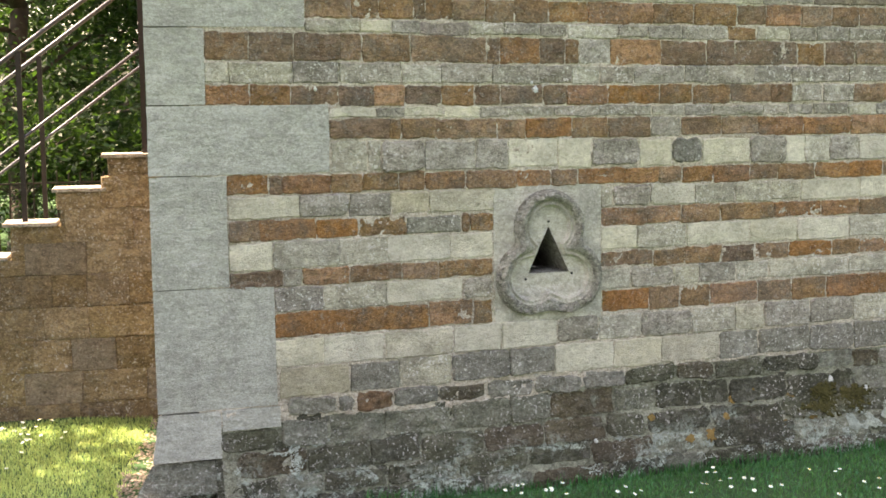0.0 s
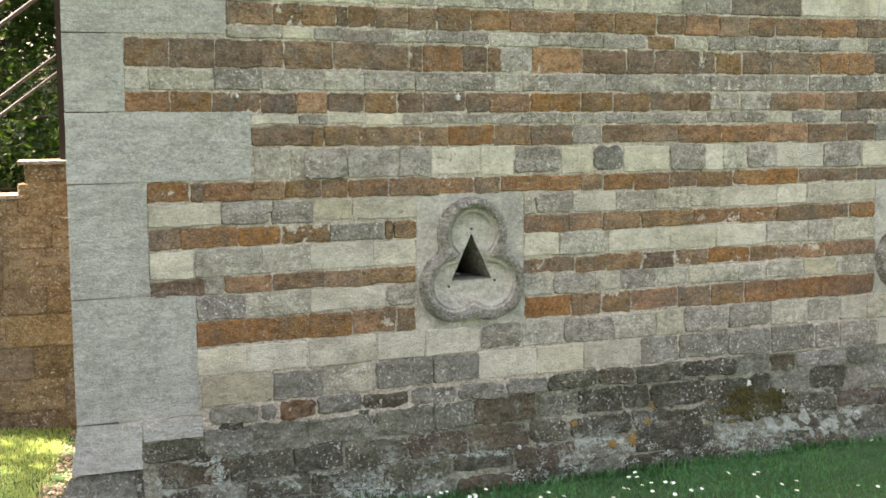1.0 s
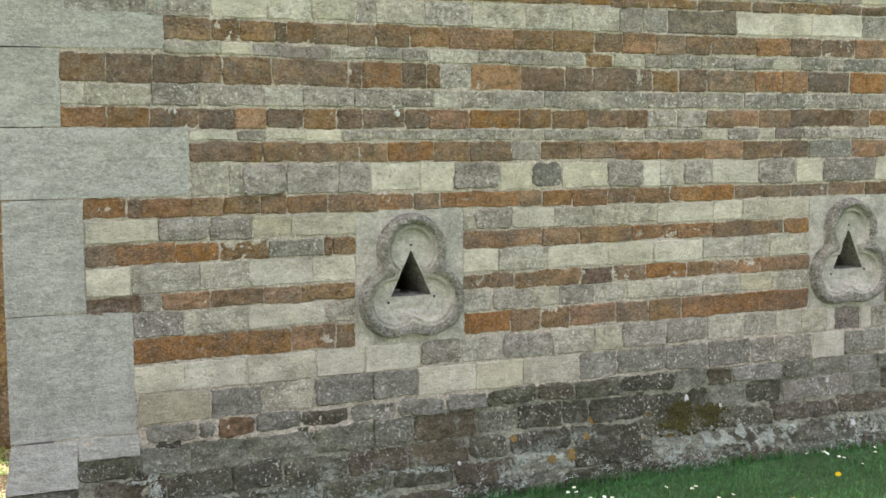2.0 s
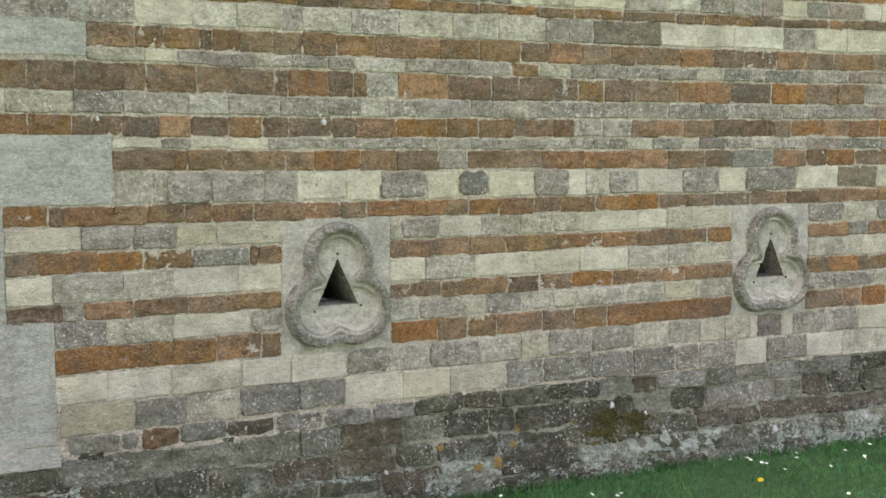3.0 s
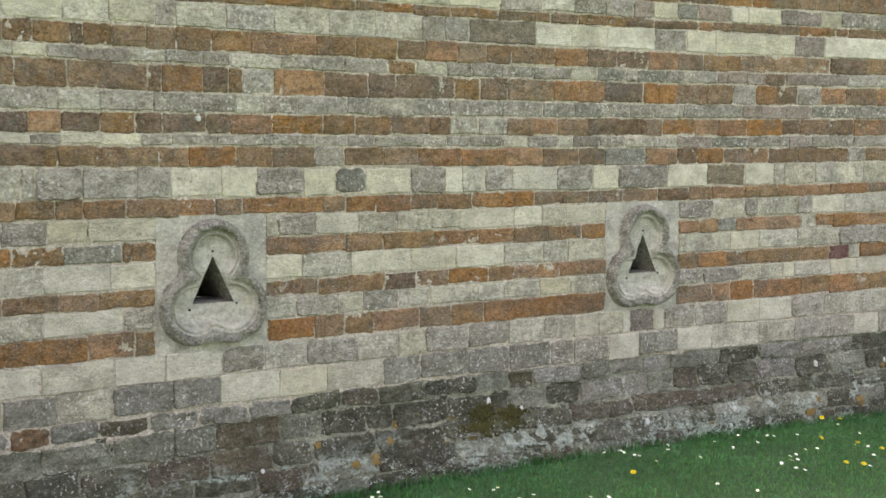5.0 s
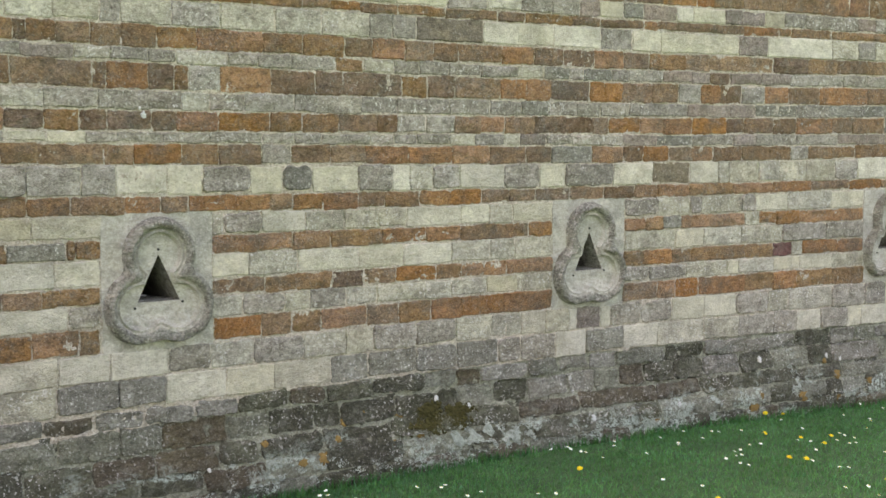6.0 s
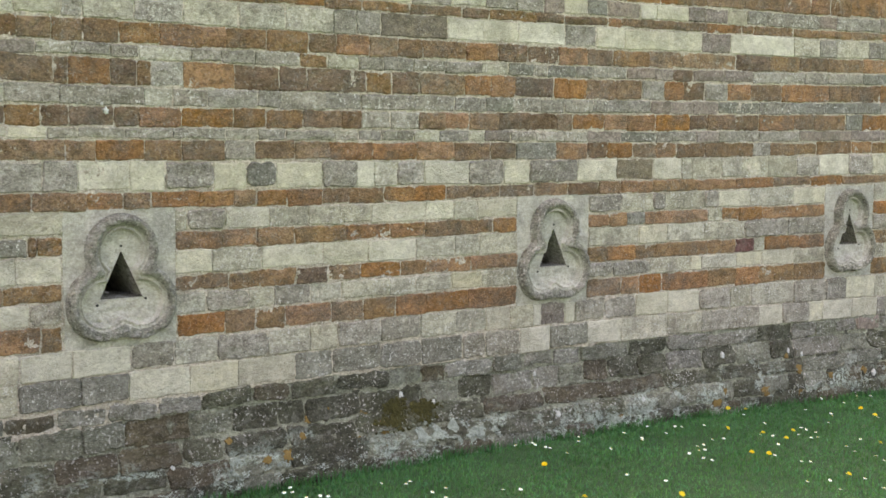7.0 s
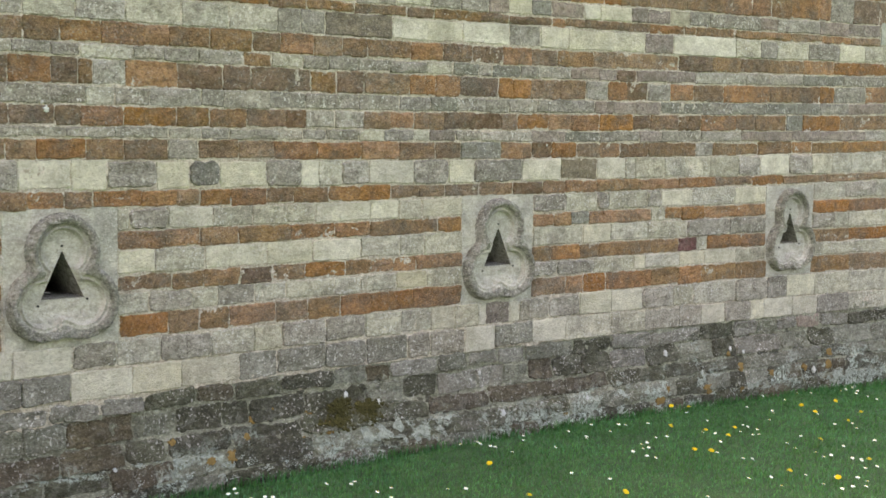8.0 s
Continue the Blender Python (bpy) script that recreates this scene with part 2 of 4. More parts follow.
def block_shape(x0, x1, low, high, rng, rounding=0.008, jitter=0.004, proud=0.008, face=0.004, depth=0.05, plane=lambda x, z: 0.0):
    """Outline, faces of one worn building stone: low(x), high(x) are its bed lines; its face stands proud of y = 0 towards -y."""
    w = x1 - x0
    ctr = Vector(((x0 + x1) / 2, 0, (low((x0 + x1) / 2) + high((x0 + x1) / 2)) / 2))
    h = high(ctr.x) - low(ctr.x)
    r = min(rounding * rng.uniform(0.5, 1.7), w * 0.3, h * 0.35)
    n_long = max(3, round(w / 0.03))
    seed = rng.uniform(0, 90)
    ring = []
    for i in range(n_long + 1):
        u = x0 + r + (w - 2 * r) * i / n_long
        ring.append((u, low(u)))
    ring.append((x1 - r * 0.3, low(x1) + r * 0.3))
    ring += [(x1, low(x1) + r + (h - 2 * r) * f) for f in (0.0, 0.35, 0.68, 1.0)]
    ring.append((x1 - r * 0.3, high(x1) - r * 0.3))
    for i in range(n_long, -1, -1):
        u = x0 + r + (w - 2 * r) * i / n_long
        ring.append((u, high(u)))
    ring.append((x0 + r * 0.3, high(x0) - r * 0.3))
    ring += [(x0, low(x0) + r + (h - 2 * r) * f) for f in (1.0, 0.68, 0.35, 0.0)]
    ring.append((x0 + r * 0.3, low(x0) + r * 0.3))

    def stray(x, z, s):
        """Slow bow and quick chips of a hand-cut edge."""
        return jitter * (1.1 * noise.noise((x * 7 + seed, z * 7, s)) + 1.2 * noise.noise((x * 31, z * 31 + seed, s))) + rng.uniform(-0.3, 0.3) * jitter

    ring = [(x + stray(x, z, 3.5), z + stray(x, z, 8.5)) for x, z in ring]
    k = len(ring)
    b = min(0.0070, h * 0.11)
    verts, faces = [], []
    for x, z in ring:
        verts.append((x, depth, z))
    for x, z in ring:
        verts.append((x, -proud * 0.25 + 0.002 + plane(x, z), z))
    sx, sz = 1 - 2 * b / w, 1 - 2 * b / h
    step = [rng.uniform(-face, face) for _ in range(4)]
    for x, z in ring:
        x2, z2 = ctr.x + (x - ctr.x) * sx, ctr.z + (z - ctr.z) * sz
        verts.append((x2, -proud - step[(x2 > ctr.x) + 2 * (z2 > ctr.z)] * 0.6 - rng.uniform(-face, face) * 0.4 + plane(x2, z2), z2))
    spine = []
    for i in range(3):
        x2 = ctr.x + (i - 1) * w * 0.26
        spine.append(len(verts))
        verts.append((x2, -proud - rng.uniform(-face, face * 1.5) + plane(x2, ctr.z), ctr.z + rng.uniform(-0.1, 0.1) * h))
    for i in range(k):
        j = (i + 1) % k
        faces.append((i, j, k + j, k + i))
        faces.append((k + i, k + j, 2 * k + j, 2 * k + i))
    nearest = [min(range(3), key=lambda s: abs(verts[2 * k + i][0] - verts[spine[s]][0])) for i in range(k)]
    for i in range(k):
        j = (i + 1) % k
        a, c = nearest[i], nearest[j]
        faces.append((2 * k + i, 2 * k + j, spine[c]))
        if a != c:
            faces.append((2 * k + i, spine[c], spine[a]))
    return verts, faces


def line(a, b, c):
    """A gently bowed bed line with heights a, b, c at x = 0, 5 and 10 m."""
    q = (a - 2 * b + c) / 50
    p = (b - a) / 5 - 5 * q
    return lambda x: a + p * x + q * x * x


# ---- wall: courses from the top of the view down, with bed heights at x = 0, 5 and 10 m and the stones along them (kind and right end, in cm) ----
WALL_LENGTH, WALL_TOP, WALL_THICK = 10.16, 12.6, 0.6
COURSES = [
    ("O7", (3.20, 3.26, 3.34), ""),
    ("O6", (2.907, 3.022, 3.138), ">609 B638 B677 B719 O752 O776 B801 O838 O853 G884 B922"),
    ("p5", (2.85, 2.863, 2.937), ">415 L441 L465 L488 L505 P525 G543 L573 P588 P620 L636 L660 Y681 L703 L763 L784 L839 L878 G923"),
    ("O5", (2.755, 2.757, 2.830), ">351 B384 B423 D444 B482 B505 D543 O556 B574 B639 B675 O688 B733 B802 B843 O882 B924"),
    ("PW", (2.694, 2.694, 2.757), ">128 L151 L175 G186 L213 G240 L272 L301 L332 G347 G364 T412 P439 P467 P506 G533 P559 P634 M664 P734 L764 G785 L825 G867 P903 L935"),
    ("O4", (2.575, 2.551, 2.628), ">77 B100 B114 B132 D138 B153 B170 B186 B205 B227 O251 O265 B289 B316 D334 O356 B376 D394 B426 O452 B475 B501 O526 D549 B583 B606 B670 D708 B741 D775 B819 O860 B936"),
    ("p3", (2.465, 2.436, 2.518), ">77 L104 P121 G135 M162 L180 G200 G215 L245 G262 G282 L310 B328 L349 L366 G387 G411 L439 L459 G480 P492 G516 P531 L562 L589 L606 B626 P658 L689 G748 P776 L819 G873 L930"),
    ("O3", (2.399, 2.351, 2.427), ">29 B49 D71 D94 B105 B130 B171 B178 O200 D214 B222 G240 O270 D297 D315 D354 B372 D392 B426 O446 B465 D497 O510 B526 B552 B576 G598 O617 D638 G662 O687 B722 O777 B805 D842 O862 G906 O937"),
    ("p2", (2.254, 2.22, 2.289), ">28 L39 L70 G93 G125 L146 G174 G200 G218 L234 G254 L284 L298 L327 L351 G388 L418 G442 L464 L487 G507 L532 L585 M604 L627 G653 L697 P733 G770 L843 G882 P938"),
    ("O2", (2.139, 2.127, 2.187), ">28 O49 B69 D93 D111 O127 D146 B164 D178 D202 D215 O239 O269 B289 B312 B338 D351 G371 G392 B411 O429 B453 D478 B500 D514 O542 B563 B590 O624 B642 B672 D697 O737 B760 B799 G821 B871 B939"),
    ("p1", (2.032, 2.016, 2.058), ">88 P112 G127 Y147 P167 G183 G208 G234 G264 G284 G301 G333 G349 L365 G388 L407 G429 P441 M462 L483 G527 L558 G591 L631 M654 L698 G744 L807 G845 L908 L940"),
    ("O1", (1.979, 1.942, 1.963), ">88 D119 B125 B143 B176 B192 O218 B239 D264 G282 B307 B330 O359 O390 O418 B446 D467 K500 O527 D545 O569 B591 B611 D640 B692 G711 B765 B808 O834 B877 O941"),
    ("W", (1.872, 1.835, 1.877), ">88 L107 L114 G137 G164 G182 P210 P229 G257 P277 K295 P325 G348 P360 L376 G396 P429 G457 P478 G519 P554 T589 P617 L627 L658 L680 L709 L742 G769 P805 G835 L862 L890 L935"),
    ("R1", (1.705, 1.684, 1.701), ">37 O57 B64 O88 B104 B123 B137 O159 B187 O206 B221 O249 O269 B283 O302 O325 B343 B367 O389 O412 B434 B454 D482 B511 D538 B559 O589 B632 O674 O716 B759 O798 B855 B943"),
    ("q1", (1.603, 1.596, 1.64), ">37 P72 G97 G119 Y139 Y174 |235 L241 G264 P291 G316 G339 L358 P397 P418 L436 P468 |529 G560 L590 G601 L641 G656 P690 L739 P776 |838 L883 G928 L972"),
    ("R2", (1.48, 1.473, 1.485), ">37 B52 O80 O102 B127 K156 B161 B174 |235 O262 O283 B307 B341 O371 O397 B423 B449 O468 |529 O549 B565 K582 O645 L660 B678 O704 O777 |839 O888 O945"),
    ("q2", (1.371, 1.381, 1.369), ">37 P58 L92 L117 P150 P173 |235 P256 L286 P325 P356 P390 L419 L438 L469 |530 L577 P604 L642 L685 G734 G778 |839 G869 L889 L946"),
    ("R3", (1.228, 1.25, 1.235), ">36 D63 G73 O97 B124 B144 B173 |235 B266 B285 B308 D329 B351 O379 B398 O432 O469 |530 B547 O574 B593 B646 B676 R696 L708 O748 O778 |840 B890 O947"),
    ("q3", (1.138, 1.152, 1.122), ">60 G83 L116 P156 G173 |235 L252 G278 L294 G317 G338 G372 L390 L417 Y441 L469 |530 G553 G588 L628 P640 L677 P705 P742 L779 |841 L867 L948"),
    ("R4", (1.01, 1.043, 1.011), ">60 O97 O138 O162 B173 |235 O264 B282 B301 O331 B353 B376 O398 O430 O469 |530 B561 O578 O600 O647 B677 O703 B743 B780 |842 B892 B949"),
    ("q4", (0.878, 0.913, 0.857), ">60 P83 P114 Y151 P178 P209 G234 G259 K290 G317 L335 K365 K394 L421 L444 Y464 L483 P490 M510 P519 G546 G575 P606 P638 G672 L694 L743 G782 G807 P845 L893 L950"),
    ("q5", (0.729, 0.762, 0.662), ">63 Y96 K122 L150 K182 K208 P242 P271 Y307 K332 K365 K395 K426 G444 G472 P498 K531 P562 L607 L642 G679 G704 P731 G762 P779 P816 P850 G894 L952"),
    ("g2", (0.575, 0.602, 0.508), ""),
]
FOOT = [  # the rough foot: lower bed heights and stones, in the same way
    ((0.478, 0.492, 0.395), ">63 G89 G99 B119 G143 N169 G196 G224 G250 K280 N304 K335 K372 F394 N413 G450 F475 G501 G525 F570 K607 G648 G703 K743 G771 F796 G822 M853 G893 K940"),
    ((0.335, 0.352, 0.240), ">30 K60 F84 F113 F149 F182 F205 N242 F267 K295 K313 K350 K394 F422 K450 G482 G505 F527 N549 K577 K605 G643 K677 F716 K743 G799 F835 K870 F925"),
    ((0.205, 0.235, 0.140), ">38 N72 K104 K131 K166 N200 N236 K260 K300 K345 K395 K440 N490 N558 N601 K661 K699 K752 F790 F850 K890"),
    ((0.100, 0.115, 0.000), ">38 K57 F80 K112 K150 K190 K226 N262 F300 K352 F402 K450 K505 K560"),
    ((-0.03, -0.01, -0.12), ">38"), ((-0.2, -0.2, -0.3), ">38"),
]
WINDOWS = [2.044, 4.990, 8.085]
PANEL_W, PANEL_LOW, PANEL_HIGH = 0.61, 0.888, 1.604


def batter(x, z):
    """The foot of the wall spreads towards the viewer."""
    s = min(1.0, max(0.0, (0.50 - z) / 0.42))
    return -0.085 * s * s * (3 - 2 * s)


def wall_backing():
    """Rubble core and mortar of the front wall, in pieces that leave the three windows open, with its spreading foot."""
    bm = bmesh.new()
    half = PANEL_W / 2 - 0.01
    box(bm, 0.27, WALL_LENGTH - 0.05, 0.012, WALL_THICK, PANEL_HIGH - 0.01, WALL_TOP)
    box(bm, 0.27, WALL_LENGTH - 0.05, 0.012, WALL_THICK, 0.50, PANEL_LOW + 0.01)
    edges = [0.27] + [e for c in WINDOWS for e in (c - half, c + half)] + [WALL_LENGTH - 0.05]
    for a, b in zip(edges[::2], edges[1::2]):
        box(bm, a, b, 0.012, WALL_THICK, PANEL_LOW + 0.01, PANEL_HIGH - 0.01)
    wall = tagged(part("wall_front", bm, MORTAR, None), "banded ironstone and limestone lodge wall with a rough rubble foot", "wall", kind="structure")
    bm = bmesh.new()
    steps = [0.50, 0.42, 0.34, 0.26, 0.18, 0.08, -0.4]
    prev = None
    for z in steps:
        y = 0.006 + batter(0, z)
        ring = [bm.verts.new((0.27, y, z)), bm.verts.new((WALL_LENGTH, y, z)), bm.verts.new((WALL_LENGTH, WALL_THICK, z)), bm.verts.new((0.27, WALL_THICK, z))]
        if prev:
            for i in range(4):
                bm.faces.new((prev[i], prev[(i + 1) % 4], ring[(i + 1) % 4], ring[i]))
        prev = ring
    part("wall_foot", bm, RUBBLE, wall, "dark lichened rubble core")
    return wall


wall_front = wall_backing()


def lumpy(x, z):
    return batter(x, z) + 0.016 * noise.noise((x * 6, z * 9, 2.2)) + 0.008 * noise.noise((x * 22, z * 22, 5.2))


def lower_face(x, z):
    """Flat above, running into the lumpy foot below."""
    f = min(1.0, max(0.0, (0.64 - z) / 0.07))
    return batter(x, z) * (1 - f) + lumpy(x, z) * f


def grime_line(x):
    """Clean mortar above, lichened mortar below; the line climbs along the wall."""
    f = min(1.0, max(0.0, (x - 1.7) / 1.2))
    return 0.474 + 0.125 * f * f * (3 - 2 * f) + 0.03 * noise.noise((x * 5, 1.0, 4.0))


def uneven_face(name, material, z0, z1, step, out, rough, plane, label, keep, begin=0.20):
    """A hand-worked face that the stones stand in, uneven, smeared over their edges here and there, open at the windows."""
    half = PANEL_W / 2 - 0.002
    xs, x = [], begin
    while x < WALL_LENGTH - 0.04:
        xs.append(x)
        x += step * (0.85 + 0.11 * x)
    zs = np.linspace(z0, z1, round((z1 - z0) / step))
    verts, faces = [], []
    for z in zs:
        for x in xs:
            smear = max(0.0, noise.noise((x * 2.3, z * 4.1, 9.5))) * 0.0032
            y = -out - smear - rough * (noise.noise((x * 14, z * 14, 0.5)) + noise.noise((x * 40, z * 40, 7.5)) + 1.2 * noise.noise((x * 95, z * 95, 2.5)))
            verts.append((x, y + plane(x, z), z))
    nx = len(xs)
    for j in range(len(zs) - 1):
        for i in range(nx - 1):
            x, z = (xs[i] + xs[i + 1]) / 2, (zs[j] + zs[j + 1]) / 2
            if keep(x, z) and not (PANEL_LOW + 0.004 < z < PANEL_HIGH - 0.004 and any(abs(x - c) < half for c in WINDOWS)):
                b = j * nx + i
                faces.append((b, b + 1, b + nx + 1, b + nx))
    mesh_object(name, verts, faces, material, wall_front, smooth=True, label=label)


uneven_face("mortar_face", MORTAR, 0.44, 3.25, 0.0062, 0.0035, 0.0033, lower_face, "uneven pale lime mortar", lambda x, z: z > grime_line(x))

rng = random.Random(7)


def fill(x0, x1, codes, lo, hi):
    """Stones of chance lengths from x0 to x1."""
    out, x = [], x0
    while x < x1 - 0.01:
        w = rng.uniform(lo, hi)
        nx = x1 if x1 - x - w < lo * 0.7 else x + w
        out.append((rng.choice(codes), x, nx))
        x = nx
    return out


def schedule(name, text, start, end):
    """The stones of one course as (kind, from, to) in metres, made up to the course's full length."""
    dark = name[0] in "OR"
    codes, lo, hi = ("BBBOOD", 0.17, 0.38) if dark else ("LGGLPK", 0.18, 0.40)
    if not text:
        return fill(start, end, codes, lo, hi)
    out, x = [], None
    for item in text.split():
        to = int(item[1:]) / 100
        if item[0] == ">":
            out += fill(start, to, codes, lo, hi) if to - start > 0.12 else []
            x = max(start, to) if to - start <= 0.12 else to
            if to - start <= 0.12:
                x = start
        elif item[0] == "|":
            x = to
        else:
            for c in WINDOWS:  # butt against the carved panels
                if x < c < to + 0.2 and abs(to - (c - PANEL_W / 2)) < 0.05 and name in PANEL_COURSES:
                    to = c - PANEL_W / 2
                if abs(x - (c + PANEL_W / 2)) < 0.05 and name in PANEL_COURSES:
                    x = c + PANEL_W / 2
            if to - x > 0.02:
                out.append((item[0], x, to))
            x = to
    return out + fill(x, end, codes, lo, hi)


PANEL_COURSES = ("q1", "R2", "q2", "R3", "q3", "R4")
LEFT = dict(O7=0.30, O6=0.30, p5=0.30, O5=0.30, PW=0.30, O4=0.765, p3=0.765, O3=0.278, p2=0.278, O2=0.278, p1=0.878, O1=0.878, W=0.878,
            R1=0.366, q1=0.366, R2=0.366, q2=0.366, R3=0.366, q3=0.588, R4=0.588, q4=0.588, q5=0.60, g2=0.62)
NAMES = dict(O="orange_ironstone_block", B="brown_ironstone_block", D="brown_ironstone_block", R="brown_ironstone_block", G="limestone_block", L="limestone_block",
             P="pale_stone_block", K="limestone_block", Y="pale_stone_block", M="pale_stone_block", T="pale_stone_block")


def lay_courses():
    """Every stone of the visible courses, one mesh each."""
    counts = {}
    tone = random.Random(3)
    for i, (name, beds, text) in enumerate(COURSES[:-1]):
        high, low = line(*beds), line(*COURSES[i + 1][1])
        end = 9.25 if name in ("p5", "O5") else 9.80
        for code, x0, x1 in schedule(name, text, LEFT[name], end):
            if name in ("p1", "p2", "p3") and x0 > 2.3:
                code = dict(P="L", L=rng.choice("GGL")).get(code, code)
            if name[0] in "pO" and x0 > 4.4:
                code = dict(L=tone.choice("GGM"), G=tone.choice("GKM"), B=tone.choice("BBBDO")).get(code, code)
            if name in PANEL_COURSES + ("q4", "g2") and 2.2 < x0 < 5.2:
                code = dict(G=tone.choice("LLG"), K="G").get(code, code)
            dark = code in "OBDR"
            gap, head = rng.choice((-0.001, 0.001, 0.002, 0.004)) + rng.uniform(0.0, 0.002), rng.choice((-0.004, -0.002, 0.0, 0.002))
            rugged = code in "GK" and name[0] in "qW" and rng.random() < 0.75  # weathered back to rounded pillows
            if rugged:
                gap, head = gap + 0.003, max(head, 0.0) + 0.002
            sag, tilt, mid = rng.uniform(-0.004, 0.004), rng.uniform(-0.014, 0.014), (x0 + x1) / 2
            verts, faces = block_shape(x0 + head, x1 - head * 0.5, lambda x: low(x) + gap + sag + tilt * (x - mid), lambda x: high(x) - gap + sag * 0.6 + tilt * 0.6 * (x - mid), rng,
                                       rounding=0.020 if rugged else 0.009 if dark else 0.006, jitter=0.0075 if rugged else 0.0055,
                                       proud=rng.uniform(0.012, 0.020) if rugged else rng.uniform(0.008, 0.0135), face=0.0055 if dark or rugged else 0.003)
            nm = NAMES[code]
            counts[nm] = counts.get(nm, 0) + 1
            mesh_object(nm, verts, faces, STONE[code], wall_front)
    return counts


def lay_rubble():
    """The rough foot of the wall: low courses of worn stones bedded in grimy mortar."""
    kinds = dict(K=RUBBLE, F=FOOT_GREY, N=FOOT_BROWN, B=STONE["D"], G=STONE["K"], M=STONE["M"])
    upper = COURSES[-1][1]
    for beds, text in FOOT:
        high, low = line(*upper), line(*beds)
        upper = beds
        items = text.split()
        x = int(items[0][1:]) / 100
        row = []
        for item in items[1:]:
            row.append((item[0], x, int(item[1:]) / 100))
            x = row[-1][2]
        row += fill(x, WALL_LENGTH - 0.05, "KKFKN", 0.18, 0.42)
        for code, x0, x1 in row:
            gap, tilt, mid, sink = rng.uniform(0.002, 0.010), rng.uniform(-0.05, 0.05), (x0 + x1) / 2, rng.uniform(-0.008, 0.008)
            top = 0.034 if x0 < 0.60 and beds[0] == 0.335 else 0.0
            verts, faces = block_shape(x0 + gap * 0.7, x1 - gap * 0.7, lambda x: low(x) + gap + sink + tilt * (x - mid), lambda x: high(x) - gap - top + sink + tilt * (x - mid), rng,
                                       rounding=0.020, jitter=0.010, proud=rng.uniform(0.009, 0.020), face=0.008, plane=lumpy)
            mesh_object("rubble_stone", verts, faces, kinds[code], wall_front)


lay_courses()
lay_rubble()
uneven_face("foot_face", FOOT_MORTAR, -0.25, 0.645, 0.0085, 0.0015, 0.0045, lower_face, "worn lichened mortar between the foot stones", lambda x, z: z < grime_line(x) + 0.008, 0.302)


def quoin(x0, x1, z0, z1, slump=0.0, material=QUOIN):
    """One large dressed corner block with worn arrises; slump spreads its foot."""
    bm = bmesh.new()
    box(bm, x0, x1, -0.010, 0.42, z0 + 0.003, z1 - 0.003)
    bmesh.ops.subdivide_edges(bm, edges=bm.edges, cuts=3, use_grid_fill=True)
    for v in bm.verts:
        f = min(1.0, max(0.0, (z1 - v.co.z) / (z1 - z0)))
        v.co.y -= max(slump, 0.0) * f * (1 if v.co.y < 0.2 else 0)
        v.co.x -= slump * f * (1 if v.co.x < (x0 + x1) / 2 - 0.01 else 0) * (1 if x0 < 0.05 else 0)
        if x0 < 0.05 and v.co.x < (x0 + x1) / 2 - 0.01:
            v.co.x += 0.60 * (v.co.y + 0.01) * (x1 - v.co.x) / (x1 - x0)
        v.co += Vector((rng.uniform(-1, 1), rng.uniform(-1, 1), rng.uniform(-0.6, 0.6))) * (0.005 if slump > 0.03 else 0.0022)
    return part("quoin", bm, material, wall_front)


for q in ((0.0, 0.30, 2.70, 3.20), (0.0, 0.763, 2.404, 2.70), (0.0, 0.276, 2.037, 2.404), (0.0, 0.876, 1.702, 2.037), (0.0, 0.364, 1.160, 1.702), (0.0, 0.586, 0.560, 1.160, -0.006)):
    quoin(*q)
quoin(0.005, 0.305, 0.322, 0.556, 0.022)
quoin(0.311, 0.600, 0.450, 0.558, 0.012)
quoin(-0.03, 0.375, 0.16, 0.318, 0.055, FOOT_GREY)
quoin(-0.085, 0.37, -0.3, 0.156, 0.045, RUBBLE)
quoin(9.255, WALL_LENGTH, 2.755, 2.945)


# ---- lichen and moss on the wall ----
def blotch(name, material, x, z, rx, rz, seed, lift=0.014):
    """A thin crusty growth with a lobed outline."""
    r = random.Random(seed)
    n = 18
    verts = [(x, -lift - 0.004 + batter(x, z), z)]
    for i in range(n):
        a, k = i * 6.283 / n, r.uniform(0.6, 1.15)
        u, v = x + math.cos(a) * rx * k, z + math.sin(a) * rz * k
        verts.append((u, -lift + batter(u, v), v))
    for i in range(n):
        u, y, v = verts[1 + i]
        verts.append((x + (u - x) * 1.12, y + 0.012, z + (v - z) * 1.12))
    faces = [(0, 1 + i, 1 + (i + 1) % n) for i in range(n)] + [(1 + i, 1 + n + i, 1 + n + (i + 1) % n, 1 + (i + 1) % n) for i in range(n)]
    mesh_object(name, verts, faces, material, wall_front)


WHITE_SPOTS = ((1.97, 2.10, 0.020), (1.95, 2.135, 0.010), (0.81, 2.11, 0.014), (3.79, 0.444, 0.022), (4.02, 0.378, 0.024), (2.29, 0.235, 0.014), (4.99, 0.192, 0.024), (6.63, 0.409, 0.026), (7.36, 0.372, 0.022),
               (7.51, 0.337, 0.022), (4.84, 0.458, 0.016), (5.77, 0.189, 0.024), (8.36, 0.107, 0.03), (7.02, 2.10, 0.008), (5.4, 1.92, 0.008))
for k, (x, z, rx) in enumerate(WHITE_SPOTS):
    blotch("lichen_patch", LICHEN, x, z, rx * 0.75, rx * 0.9, 40 + k, 0.02)
